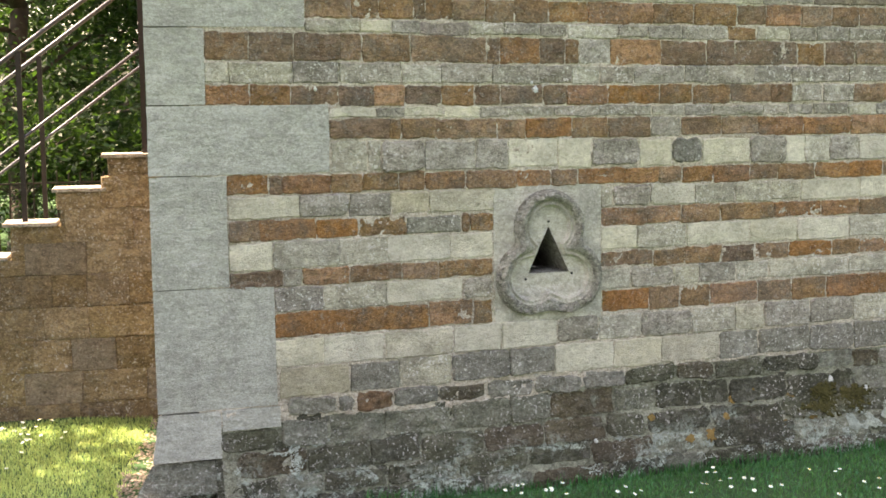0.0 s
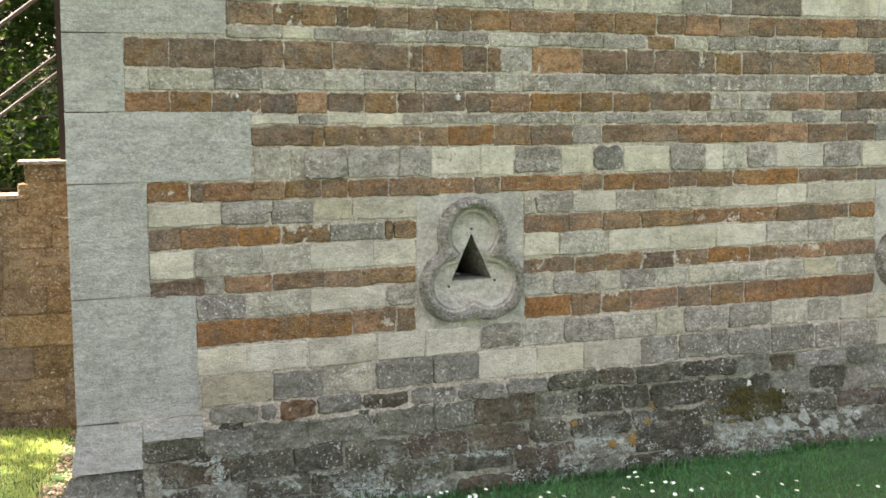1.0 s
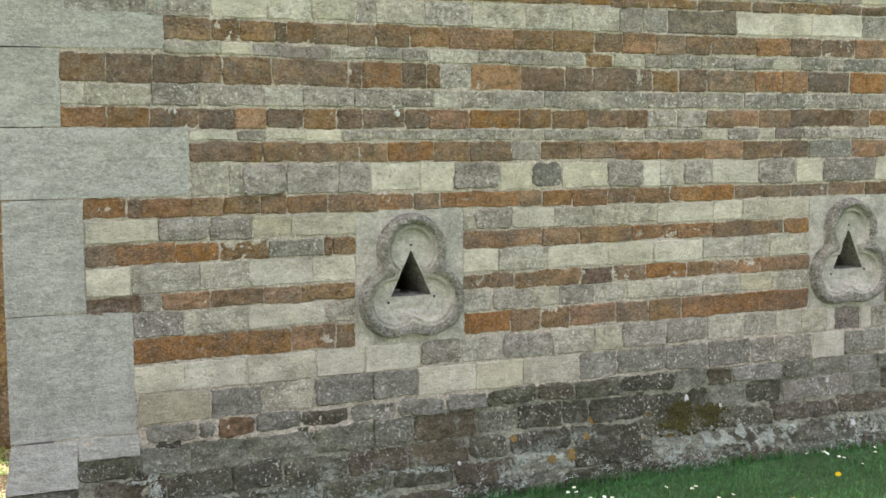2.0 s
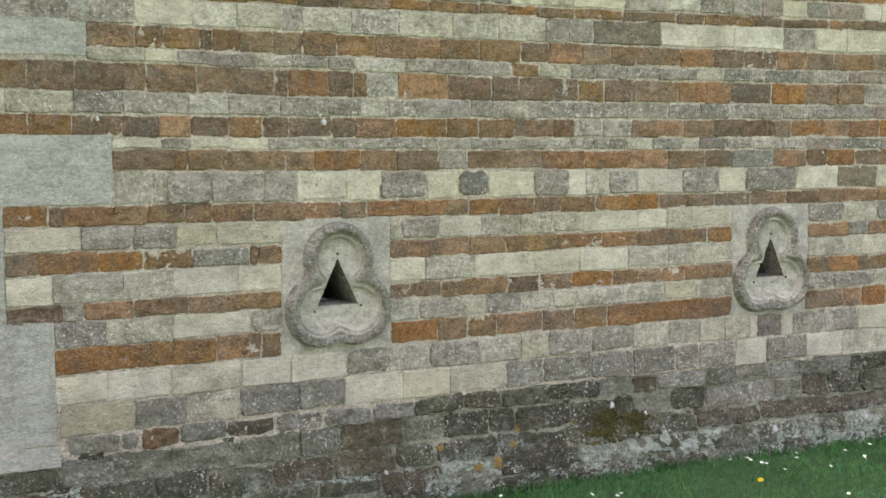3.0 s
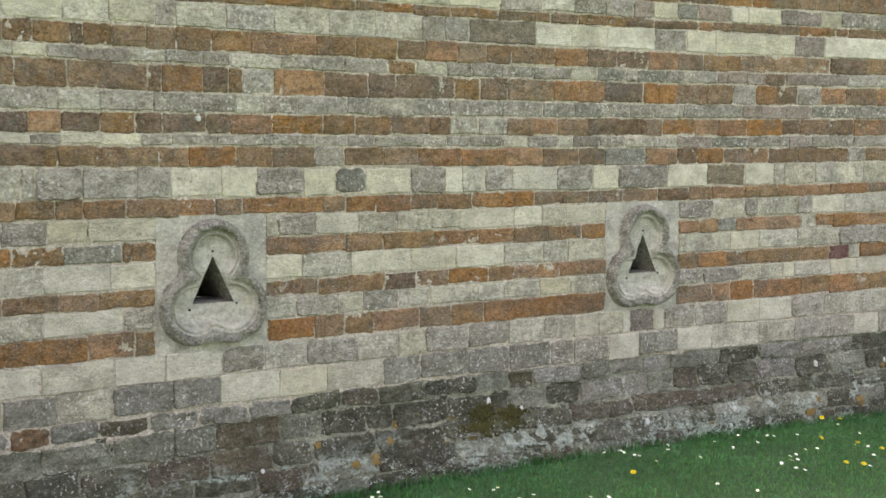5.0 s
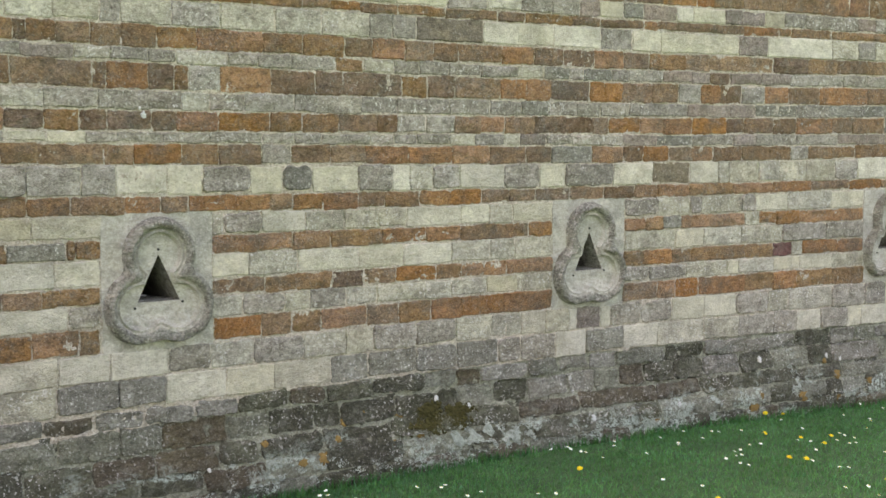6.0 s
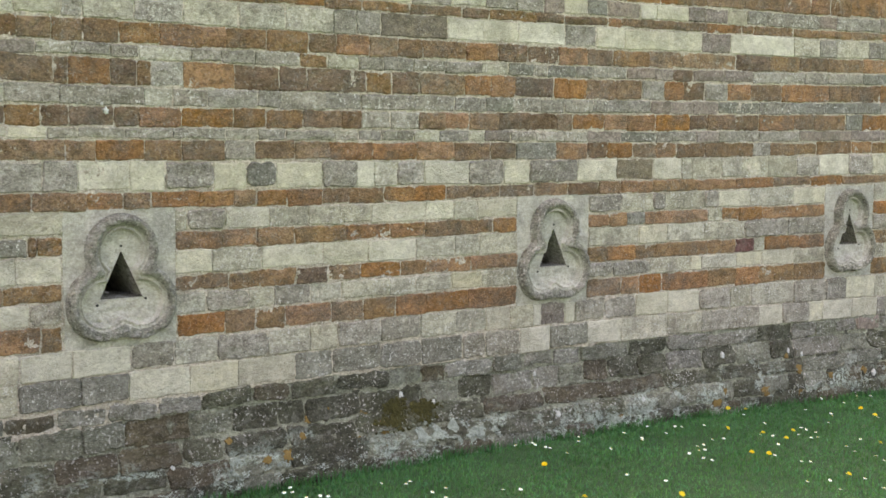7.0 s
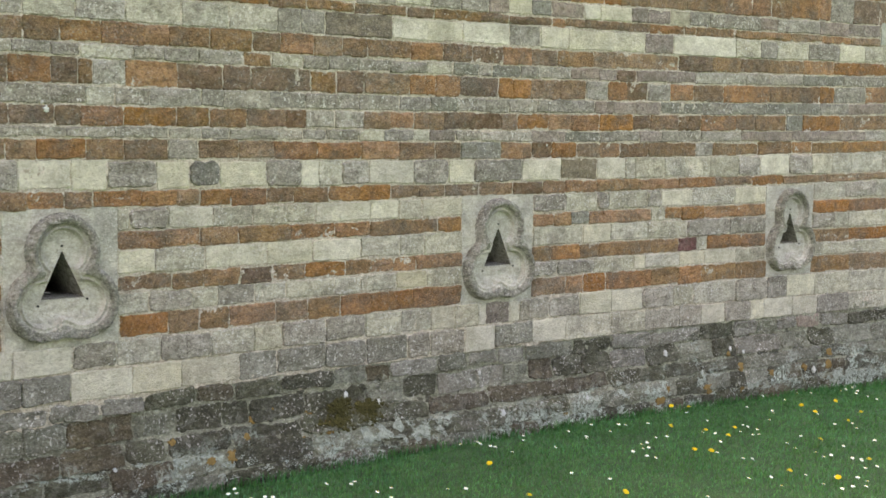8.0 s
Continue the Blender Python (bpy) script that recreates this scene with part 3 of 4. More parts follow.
OCHRE_SPOTS = ((3.28, 0.430, 0.030), (3.15, 0.385, 0.038), (3.25, 0.383, 0.036), (3.09, 0.293, 0.030), (3.65, 0.270, 0.060), (3.46, 0.223, 0.034), (2.85, 0.200, 0.038), (2.99, 0.203, 0.045), (2.50, 0.187, 0.03),
               (2.64, 0.321, 0.03), (3.52, 0.370, 0.035), (3.64, 0.177, 0.03), (5.47, 0.280, 0.034), (5.55, 0.122, 0.038), (6.58, 0.162, 0.045), (6.52, 0.080, 0.06), (7.05, 0.108, 0.06), (7.45, 0.074, 0.06),
               (7.45, 0.224, 0.05), (7.81, 0.143, 0.045), (7.33, 0.342, 0.035), (8.60, 0.233, 0.055), (8.57, 0.131, 0.05), (8.36, 0.028, 0.04), (8.25, 0.142, 0.04))
for k, (x, z, rx) in enumerate(OCHRE_SPOTS):
    blotch("ochre_lichen_patch", OCHRE, x, z, rx * 0.85, rx * 0.75, 70 + k, 0.013)


def bloom(spots, seed, dense=1.7):
    """Crusty white lichen: many small flakes scattered densely about some centres."""
    r = random.Random(seed)
    verts, faces = [], []
    for x, z, rx, rz, count in spots:
        for k in range(round(count * dense)):
            u, v = x + r.gauss(0, rx * 0.5), z + r.gauss(0, rz * 0.5)
            if noise.noise((u * 16, v * 20, 3.0)) < 0.0:
                continue
            s, b, m = r.uniform(0.002, 0.006), len(verts), r.randrange(5, 8)
            y = -0.017 + lumpy(u, v) - r.uniform(0, 0.004)
            turn = r.uniform(0, 6.283)
            rim = [(u + math.cos(turn + i * 6.283 / m) * s * r.uniform(0.6, 1.4), v + math.sin(turn + i * 6.283 / m) * s * r.uniform(0.5, 1.2)) for i in range(m)]
            verts += [(u, y - 0.002, v)] + [(a, y + 0.006, c) for a, c in rim]
            faces += [(b, b + 1 + i, b + 1 + (i + 1) % m) for i in range(m)]
    tagged(mesh_object("lichen_bloom", verts, faces, CRUST, wall_front), "crusty grey-white lichen along the wall foot", kind="stuff")


bloom(((0.60, 0.328, 0.06, 0.015, 90), (0.70, 0.345, 0.10, 0.022, 170), (0.83, 0.356, 0.06, 0.012, 70), (0.67, 0.285, 0.025, 0.03, 50), (0.665, 0.20, 0.045, 0.08, 260), (0.65, 0.11, 0.04, 0.05, 120), (0.375, 0.24, 0.02, 0.04, 50),
       (0.95, 0.28, 0.25, 0.12, 90), (1.3, 0.25, 0.4, 0.12, 100), (2.26, 0.10, 0.08, 0.05, 70), (2.43, 0.10, 0.10, 0.05, 120), (2.62, 0.12, 0.14, 0.07, 330), (2.95, 0.14, 0.18, 0.06, 420), (2.65, 0.22, 0.10, 0.05, 140), (2.4, 0.235, 0.12, 0.02, 90),
       (3.3, 0.13, 0.25, 0.05, 240)), 1)
bloom(((3.94, 0.19, 0.12, 0.07, 520), (4.11, 0.21, 0.12, 0.06, 520), (4.3, 0.15, 0.18, 0.06, 420), (4.5, 0.18, 0.15, 0.06, 260), (4.97, 0.14, 0.16, 0.05, 330), (5.43, 0.09, 0.20, 0.06, 420), (5.84, 0.14, 0.12, 0.06, 420), (6.0, 0.06, 0.2, 0.04, 420),
       (6.11, 0.20, 0.07, 0.09, 330), (6.94, 0.38, 0.05, 0.09, 260), (6.98, 0.20, 0.06, 0.07, 220), (7.6, 0.06, 0.25, 0.05, 300), (8.75, 0.02, 0.22, 0.06, 900), (9.2, 0.0, 0.25, 0.05, 240), (8.2, 0.05, 0.3, 0.08, 200)), 2, 2.8)


def moss(x, z, rx, rz, count, seed):
    r = random.Random(5 + seed)
    verts, faces = [], []
    for k in range(count):
        a, d = r.uniform(0, 6.283), min(1.5, abs(r.gauss(0, 0.62)))
        u, v = x + math.cos(a) * d * rx, z + math.sin(a) * d * rz
        s, b = r.uniform(0.006, 0.016), len(verts)
        y = -0.012 + batter(u, v)
        verts += [(u - s, y, v), (u, y, v - s), (u + s, y, v), (u, y, v + s), (u + r.uniform(-s, s), y - s * 1.3, v - s * 0.3)]
        faces += [(b, b + 1, b + 4), (b + 1, b + 2, b + 4), (b + 2, b + 3, b + 4), (b + 3, b, b + 4)]
    tagged(mesh_object("moss_cushion", verts, faces, MOSS, wall_front), "olive-brown moss growing from a joint", kind="stuff")


for k, spot in enumerate(((3.73, 0.375, 0.075, 0.045, 300), (3.93, 0.350, 0.085, 0.045, 300), (3.70, 0.290, 0.11, 0.035, 260), (3.86, 0.300, 0.14, 0.040, 420), (3.99, 0.36, 0.06, 0.03, 110))):
    moss(*spot, k)


# ---- the rest of the lodge, closing the place behind the front wall ----
bm = bmesh.new()
box(bm, 0.46, WALL_LENGTH, -WALL_THICK, 0.0, -0.4, WALL_TOP)
bm.transform(pose(0, 0.02, 0, 0, 0, 60))
tagged(part("wall_side_left", bm, STONE["B"], None), "ironstone side wall of the three-sided lodge", "wall", kind="structure")
bm = bmesh.new()
box(bm, 0.46, WALL_LENGTH, 0.0, WALL_THICK, -0.4, WALL_TOP)
bm.transform(pose(WALL_LENGTH, 0.02, 0, 0, 0, 120))
tagged(part("wall_side_right", bm, STONE["B"], None), "ironstone side wall of the three-sided lodge", "wall", kind="structure")
apex = (WALL_LENGTH / 2, WALL_LENGTH * math.sin(radians(60)))
mesh_object("roof", [(0, 0, WALL_TOP), (WALL_LENGTH, 0, WALL_TOP), (*apex, WALL_TOP), (0, 0, WALL_TOP + 0.3), (WALL_LENGTH, 0, WALL_TOP + 0.3), (*apex, WALL_TOP + 0.3)],
            [(2, 1, 0), (3, 4, 5), (0, 1, 4, 3), (1, 2, 5, 4), (2, 0, 3, 5)], STONE["G"])
tagged(bpy.data.objects["roof"], "stone roof closing the lodge", "roof", kind="structure")


# ---- trefoil windows ----
LOBES = [(0.0, 0.500), (-0.102, 0.234), (0.102, 0.234)]
HOLE = [Vector((-0.116, 0.257)), Vector((0.117, 0.257)), Vector((0.0, 0.502))]


def beyond(u, v):
    """Distance outside the flat trefoil sunk in the middle of the carving."""
    near = [math.hypot(u - a, v - b) - 0.101 for a, b in LOBES]
    d = min(near)
    if d > 0.0:  # the lobes run softly into one another
        d = min(d, -0.022 * math.log(sum(math.exp(-k / 0.022) for k in near)) + 0.004)
    p = Vector((u, v))
    tri = [Vector(LOBES[1]), Vector(LOBES[2]), Vector(LOBES[0])]
    if all((tri[(i + 1) % 3] - tri[i]).cross(p - tri[i]) > 0 for i in range(3)):
        return -1.0
    for i in range(3):
        a, b = tri[i], tri[(i + 1) % 3]
        t = min(1.0, max(0.0, (p - a).dot(b - a) / (b - a).length_squared))
        d = min(d, (a + (b - a) * t - p).length - 0.014)
    return d


def relief(u, v):
    """Height of the carving over the panel face."""
    d = beyond(u, v)
    rough = 0.010 * noise.noise((u * 30, v * 30, 1.3)) + 0.008 * noise.noise((u * 95, v * 95, 4.1))
    if d > 0.0935:
        return 0.0
    if d > 0.0845:
        return 0.054 * (0.0935 - d) / 0.009
    if d > 0.042:  # broad outer roll
        h = 0.042 + 0.022 * math.sin((d - 0.036) / 0.054 * math.pi) + rough * 0.7
    elif d > 0.026:  # hollow
        h = 0.018 + 0.031 * ((d - 0.026) / 0.016) ** 1.6
    elif d > 0.010:  # thin inner roll
        h = 0.008 + 0.023 * math.sin((d - 0.010) / 0.016 * math.pi) + 0.010 * (d - 0.010) / 0.016
    else:
        h = 0.002 + rough * 0.3 + 0.006 * max(0.0, (d - 0.004) / 0.006)
    # the lower edge has weathered to a rough slope
    low = min(1.0, max(0.0, (0.19 - v) / 0.07)) * min(1.0, max(0.0, (0.235 - abs(u)) / 0.09))
    worn = 0.028 + 0.014 * min(1.0, max(0.0, d / 0.08)) + rough * 1.7 + 0.006 * noise.noise((u * 17, v * 24, 6.6))
    return h + (worn - h) * 0.7 * low


def inside(p):
    return all((HOLE[(i + 1) % 3] - HOLE[i]).cross(p - HOLE[i]) > 0 for i in range(3))


def to_edge(p):
    best = None
    for i in range(3):
        a, b = HOLE[i], HOLE[(i + 1) % 3]
        t = min(1.0, max(0.0, (p - a).dot(b - a) / (b - a).length_squared))
        q = a + (b - a) * t
        if best is None or (q - p).length < (best - p).length:
            best = q
    return best


def trefoil_window():
    thing = tagged(new("trefoil_window"), "carved grey limestone trefoil window with a small triangular opening", "window", "trefoil windows along the wall")
    nu, nv = 120, 140
    height = PANEL_HIGH - PANEL_LOW
    verts, keep, cut = [], {}, []
    for j in range(nv + 1):
        for i in range(nu + 1):
            u, v = -PANEL_W / 2 + PANEL_W * i / nu, height * j / nv
            p = Vector((u, v))
            hole = inside(p)
            if hole:
                e = to_edge(p)
                near = (e - p).length < 0.0075
                if near:
                    u, v = e
                cut.append(not near)
            else:
                cut.append(False)
            far = beyond(u, v)
            level = min((0.0945, 0.0843, 0.038), key=lambda c: abs(far - c))
            if abs(far - level) < (0.0052 if level > 0.05 else 0.0036) and 0 < i < nu and 0 < j < nv:  # draw nearby points onto the carved outlines
                g = Vector((beyond(u + 1e-4, v) - far, beyond(u, v + 1e-4) - far)) / 1e-4
                if 0.5 < g.length < 1.5:
                    u, v = u - g.x * (far - level), v - g.y * (far - level)
            verts.append((u, -0.006 - relief(u, v), v))
    faces = []
    for j in range(nv):
        for i in range(nu):
            f = (j * (nu + 1) + i, j * (nu + 1) + i + 1, (j + 1) * (nu + 1) + i + 1, (j + 1) * (nu + 1) + i)
            mid = Vector((sum(verts[k][0] for k in f) / 4, sum(verts[k][2] for k in f) / 4))
            if not any(cut[k] for k in f) and not (inside(mid) and (to_edge(mid) - mid).length > 0.001):
                faces.append(f)
    rim = len(verts)
    border = [(-PANEL_W / 2, 0), (PANEL_W / 2, 0), (PANEL_W / 2, height), (-PANEL_W / 2, height)]
    verts += [(u, -0.006, v) for u, v in border] + [(u, 0.10, v) for u, v in border]
    faces += [(rim + i, rim + (i + 1) % 4, rim + 4 + (i + 1) % 4, rim + 4 + i) for i in range(4)]
    ring = []
    flat = []
    for f in faces:
        far = beyond(sum(verts[k][0] for k in f) / 4, sum(verts[k][2] for k in f) / 4)
        (ring if f[0] < rim and 0.038 < far < 0.0945 else flat).append(f)

    def used(name, chosen, material, label):
        index = {}
        for f in chosen:
            for k in f:
                index.setdefault(k, len(index))
        mesh_object(name, [verts[k] for k in index], [tuple(index[k] for k in f) for f in chosen], material, thing, smooth=True, label=label)

    used("carved_panel", flat, CARVED, "pale limestone slab")
    used("trefoil_moulding", ring, WEATHERED, "dark weathered moulding")
    # the splayed stone throat behind the opening
    bm = bmesh.new()
    front = [bm.verts.new((p.x, -0.004, p.y)) for p in HOLE]
    mid = [bm.verts.new((p.x * 0.98, 0.16, (p.y - 0.33) * 0.98 + 0.33)) for p in HOLE]
    back = [bm.verts.new((p.x * 1.5, WALL_THICK, (p.y - 0.33) * 1.4 + 0.33)) for p in HOLE]
    outer = [bm.verts.new((s * PANEL_W / 2, WALL_THICK, z)) for s, z in ((-1, 0.0), (1, 0.0), (1, height), (-1, height))]
    for a, b in ((front, mid), (mid, back)):
        for i in range(3):
            bm.faces.new((a[i], a[(i + 1) % 3], b[(i + 1) % 3], b[i]))
    bm.faces.new((outer[0], outer[1], back[1], back[0]))
    bm.faces.new((outer[1], outer[2], back[2], back[1]))
    bm.faces.new((outer[2], outer[3], back[2]))
    bm.faces.new((outer[3], outer[0], back[0], back[2]))
    part("opening_throat", bm, WEATHERED, thing)
    for a, b in (((-0.095, 0.262), (-0.028, 0.355)), ((-0.075, 0.352), (-0.02, 0.358)), ((-0.06, 0.262), (-0.085, 0.318)), ((-0.09, 0.285), (-0.02, 0.275))):
        bm = bmesh.new()
        rod(bm, (a[0], 0.11, a[1]), (b[0], 0.11, b[1]), 0.0045, sides=6)
        part("wire_stay", bm, WIRE, thing)
    # solid dark plugs, painted as the shade of drilled holes
    for u, v in ((0.0, 0.526), (-0.130, 0.228), (0.132, 0.248)):
        bm = bmesh.new()
        rod(bm, (u, -0.0125, v), (u, 0.02, v), 0.0065)
        part("dowel_hole", bm, HOLE_SHADE, thing, "dark plug painted as the shade in a drilled fixing hole")
    return thing


first = trefoil_window()
first.matrix_basis = pose(WINDOWS[0], 0, PANEL_LOW)
for c in WINDOWS[1:]:
    copy_thing(first, pose(c, 0, PANEL_LOW))


# ---- ground ----
def ground(x, y):
    z = float(np.interp(x, (-3, -0.2, 0.5, 1.75, 4, 6, 8, 9.5, 14), (0.15, 0.13, 0.07, 0.005, 0.025, 0.0, -0.07, -0.15, -0.2)))
    return z + 0.07 * min(max(-y, 0.0), 8.0)


def spaced(parts):
    out = []
    for a, b, step in parts:
        out += list(np.arange(a, b, step))
    return out + [parts[-1][1]]


gx = spaced([(-900, -20, 110), (-20, -4, 2), (-4, 14, 0.25), (14, 30, 2), (30, 900, 110)])
gy = spaced([(-900, -20, 110), (-20, -8, 2), (-8, 5, 0.25), (5, 30, 2.5), (30, 900, 110)])
gv = [(x, y, ground(x, y) + (0.012 * noise.noise((x * 2, y * 2, 0)) if abs(x) < 15 and abs(y) < 9 else 0)) for y in gy for x in gx]
gf = [(j * len(gx) + i, j * len(gx) + i + 1, (j + 1) * len(gx) + i + 1, (j + 1) * len(gx) + i) for j in range(len(gy) - 1) for i in range(len(gx) - 1)]
tagged(mesh_object("ground", gv, gf, LAWN, smooth=True), "mown lawn rising gently from the wall", "lawn", kind="structure")


def grass(name, label, spots, length, material=None):
    """Short blades: each a bent two-piece sliver."""
    r = np.random.RandomState(3)
    verts, faces = [], []
    for k, (x, y) in enumerate(spots):
        z = ground(x, y) - 0.004
        a, lean = r.uniform(0, 6.283), r.uniform(0.1, 0.9)
        l, w = length * r.uniform(0.5, 1.25), r.uniform(0.0018, 0.0036)
        cx, sx = math.cos(a), math.sin(a)
        b = len(verts)
        px, py = -sx * w, cx * w
        mx, my = cx * lean * l * 0.35, sx * lean * l * 0.35
        tx, ty = cx * lean * l, sx * lean * l
        verts += [(x - px, y - py, z), (x + px, y + py, z), (x + mx + px * 0.8, y + my + py * 0.8, z + l * 0.55), (x + mx - px * 0.8, y + my - py * 0.8, z + l * 0.55), (x + tx, y + ty, z + l * (1 - 0.3 * lean))]
        faces += [(b, b + 1, b + 2, b + 3), (b + 3, b + 2, b + 4)]
    tagged(mesh_object(name, verts, faces, material or BLADE), label, "grass", kind="stuff")


gr = np.random.RandomState(5)
front = []
while len(front) < 120000:
    x, y = gr.uniform(1.2, 13.0), -0.075 - gr.uniform(0, 1) ** 1.3 * 3.6
    # the lawn shown lies right of a line from the corner foot
    if y < -0.08 and x > 1.2 - y * 0.6:
        front.append((x, y))
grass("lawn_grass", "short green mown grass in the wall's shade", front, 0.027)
edge = [(gr.uniform(1.0, 11.0), -0.08 - abs(gr.normal(0, 0.03))) for _ in range(5000)]
grass("edge_grass", "longer uncut grass along the wall foot", edge, 0.075)
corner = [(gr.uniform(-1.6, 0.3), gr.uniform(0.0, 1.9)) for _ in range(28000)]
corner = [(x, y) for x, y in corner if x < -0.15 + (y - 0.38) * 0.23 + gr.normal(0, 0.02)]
grass("corner_grass", "grass below the stair wall, with sunlight put into its colour", corner, 0.034, LIT_BLADE)


def gravel():
    verts, faces = [], []
    for k in range(2600):
        y = gr.uniform(-0.6, 1.9)
        x = -0.17 + (y - 0.38) * 0.23 + gr.uniform(0, 1) ** 0.8 * 0.46
        s = gr.uniform(0.005, 0.016)
        z = ground(x, y) + s * 0.3
        b = len(verts)
        for dx, dy, dz in ((1, 0, 0), (0, 1, 0), (-1, 0, 0), (0, -1, 0), (0, 0, 1), (0, 0, -1)):
            verts.append((x + dx * s * gr.uniform(0.7, 1.3), y + dy * s * gr.uniform(0.7, 1.3), z + dz * s * gr.uniform(0.4, 0.8)))
        faces += [tuple(b + i for i in f) for f in ((0, 1, 4), (1, 2, 4), (2, 3, 4), (3, 0, 4), (1, 0, 5), (2, 1, 5), (3, 2, 5), (0, 3, 5))]
    tagged(mesh_object("gravel_strip", verts, faces, PEBBLE), "pale gravel strip along the corner foot", "gravel", kind="stuff")


gravel()

# ---- stair with stepped flank wall ----
STAIR_Y, STAIR_W = 1.95, 0.30
stair = tagged(new("stone_staircase"), "brown ironstone staircase with pale worn treads beside the lodge", "staircase")
treads = [(-0.04, 2.2, 1.75)] + [(-0.04 - 0.295 * (i + 1), -0.04 - 0.295 * i, 1.75 - 0.203 * (i + 1)) for i in range(7)]
for x0, x1, z in treads:
    bm = bmesh.new()
    box(bm, x0 + 0.02, x1 + 0.02, STAIR_Y + 0.004, STAIR_Y + STAIR_W, 0.0, z - 0.021)
    part("step_block", bm, FLANK, stair)
for x0, x1, z in treads:
    bm = bmesh.new()
    box(bm, x0 - 0.025, x1 + 0.0, STAIR_Y - 0.03, STAIR_Y + STAIR_W, z - 0.022, z, 0.004)
    part("tread", bm, TREAD, stair, "pale worn stone tread")
for x0, x1, z in treads:
    bm = bmesh.new()
    box(bm, x0, x1, STAIR_Y + STAIR_W + 0.002, STAIR_Y + STAIR_W + 1.1, 0.0, z - 0.24, 0.008)
    part("inner_step", bm, TREAD, stair)
srng = random.Random(11)
for r in range(9):
    z0 = 0.02 + r * 0.2
    x = -2.1 + srng.uniform(0, 0.2)
    while x < 1.3:
        w = srng.uniform(0.2, 0.46)
        top = z0 + 0.2
        # cut the stone to the stepped outline
        limit = max((t[2] for t in treads if t[0] <= x + 0.06), default=0) - 0.022
        if limit > z0 + 0.06:
            hi = min(top, limit)
            verts, faces = block_shape(x, x + w, lambda u: z0, lambda u: hi - 0.001, srng, rounding=0.005, jitter=0.005, proud=srng.uniform(0.003, 0.008), face=0.005)
            mesh_object("flank_stone", [(a, b + STAIR_Y, c) for a, b, c in verts], faces, srng.choice((FLANK, FLANK, FLANK, FLANK, FLANK, STONE["T"], TAN)), stair)
        x += w


def railing(x, y, base, top, mid, x2, base2):
    """Two tube rails on square posts, climbing with the stair."""
    thing = tagged(new("stair_railing"), "dark iron stair railing with two sloping rails", "railing", "railings of the stair")
    slope = 0.755
    for px, pb in ((x, base), (x2, base2), (x - 1.0, base - 0.70)):
        bm = bmesh.new()
        box(bm, px - 0.016, px + 0.016, y - 0.016, y + 0.016, pb - 0.02, top + slope * (px - x) - 0.012, 0.003)
        part("post", bm, IRON, thing)
    for name, z, r in (("handrail", top, 0.0145), ("lower_rail", mid, 0.010)):
        bm = bmesh.new()
        rod(bm, (x - 1.5, y, z - 1.5 * slope), (x2 + 0.5, y, z + (x2 + 0.5 - x) * slope), r)
        part(name, bm, STEEL, thing, smooth=True)
    return thing


railing(-0.53, STAIR_Y + 0.12, 1.344, 2.385, 1.845, 0.20, 1.75)
railing(-0.471, STAIR_Y + 1.05, 1.10, 2.39, 1.81, 0.25, 1.51)

turned = Matrix.Translation((-0.04, STAIR_Y, 0)) @ pose(0, 0, 0, 0, 0, -6) @ Matrix.Translation((0.04, -STAIR_Y, 0))
stair.matrix_basis = turned
for ob in [o for o in scene.objects if o.name.startswith("stair_railing")]:
    ob.matrix_basis = turned

# ---- iron fence beyond the stair ----
fence = tagged(new("iron_fence"), "low dark iron park fence under the trees", "fence")
FY = 8.2
for k in range(34):
    bm = bmesh.new()
    rod(bm, (-2.2 + k * 0.12, FY, 0.1), (-2.2 + k * 0.12, FY, 1.36), 0.009, sides=6)
    part("fence_bar", bm, IRON, fence)
for z in (0.35, 1.25):
    bm = bmesh.new()
    box(bm, -2.3, 1.9, FY - 0.018, FY + 0.018, z - 0.008, z + 0.008)
    part("fence_rail", bm, IRON, fence)


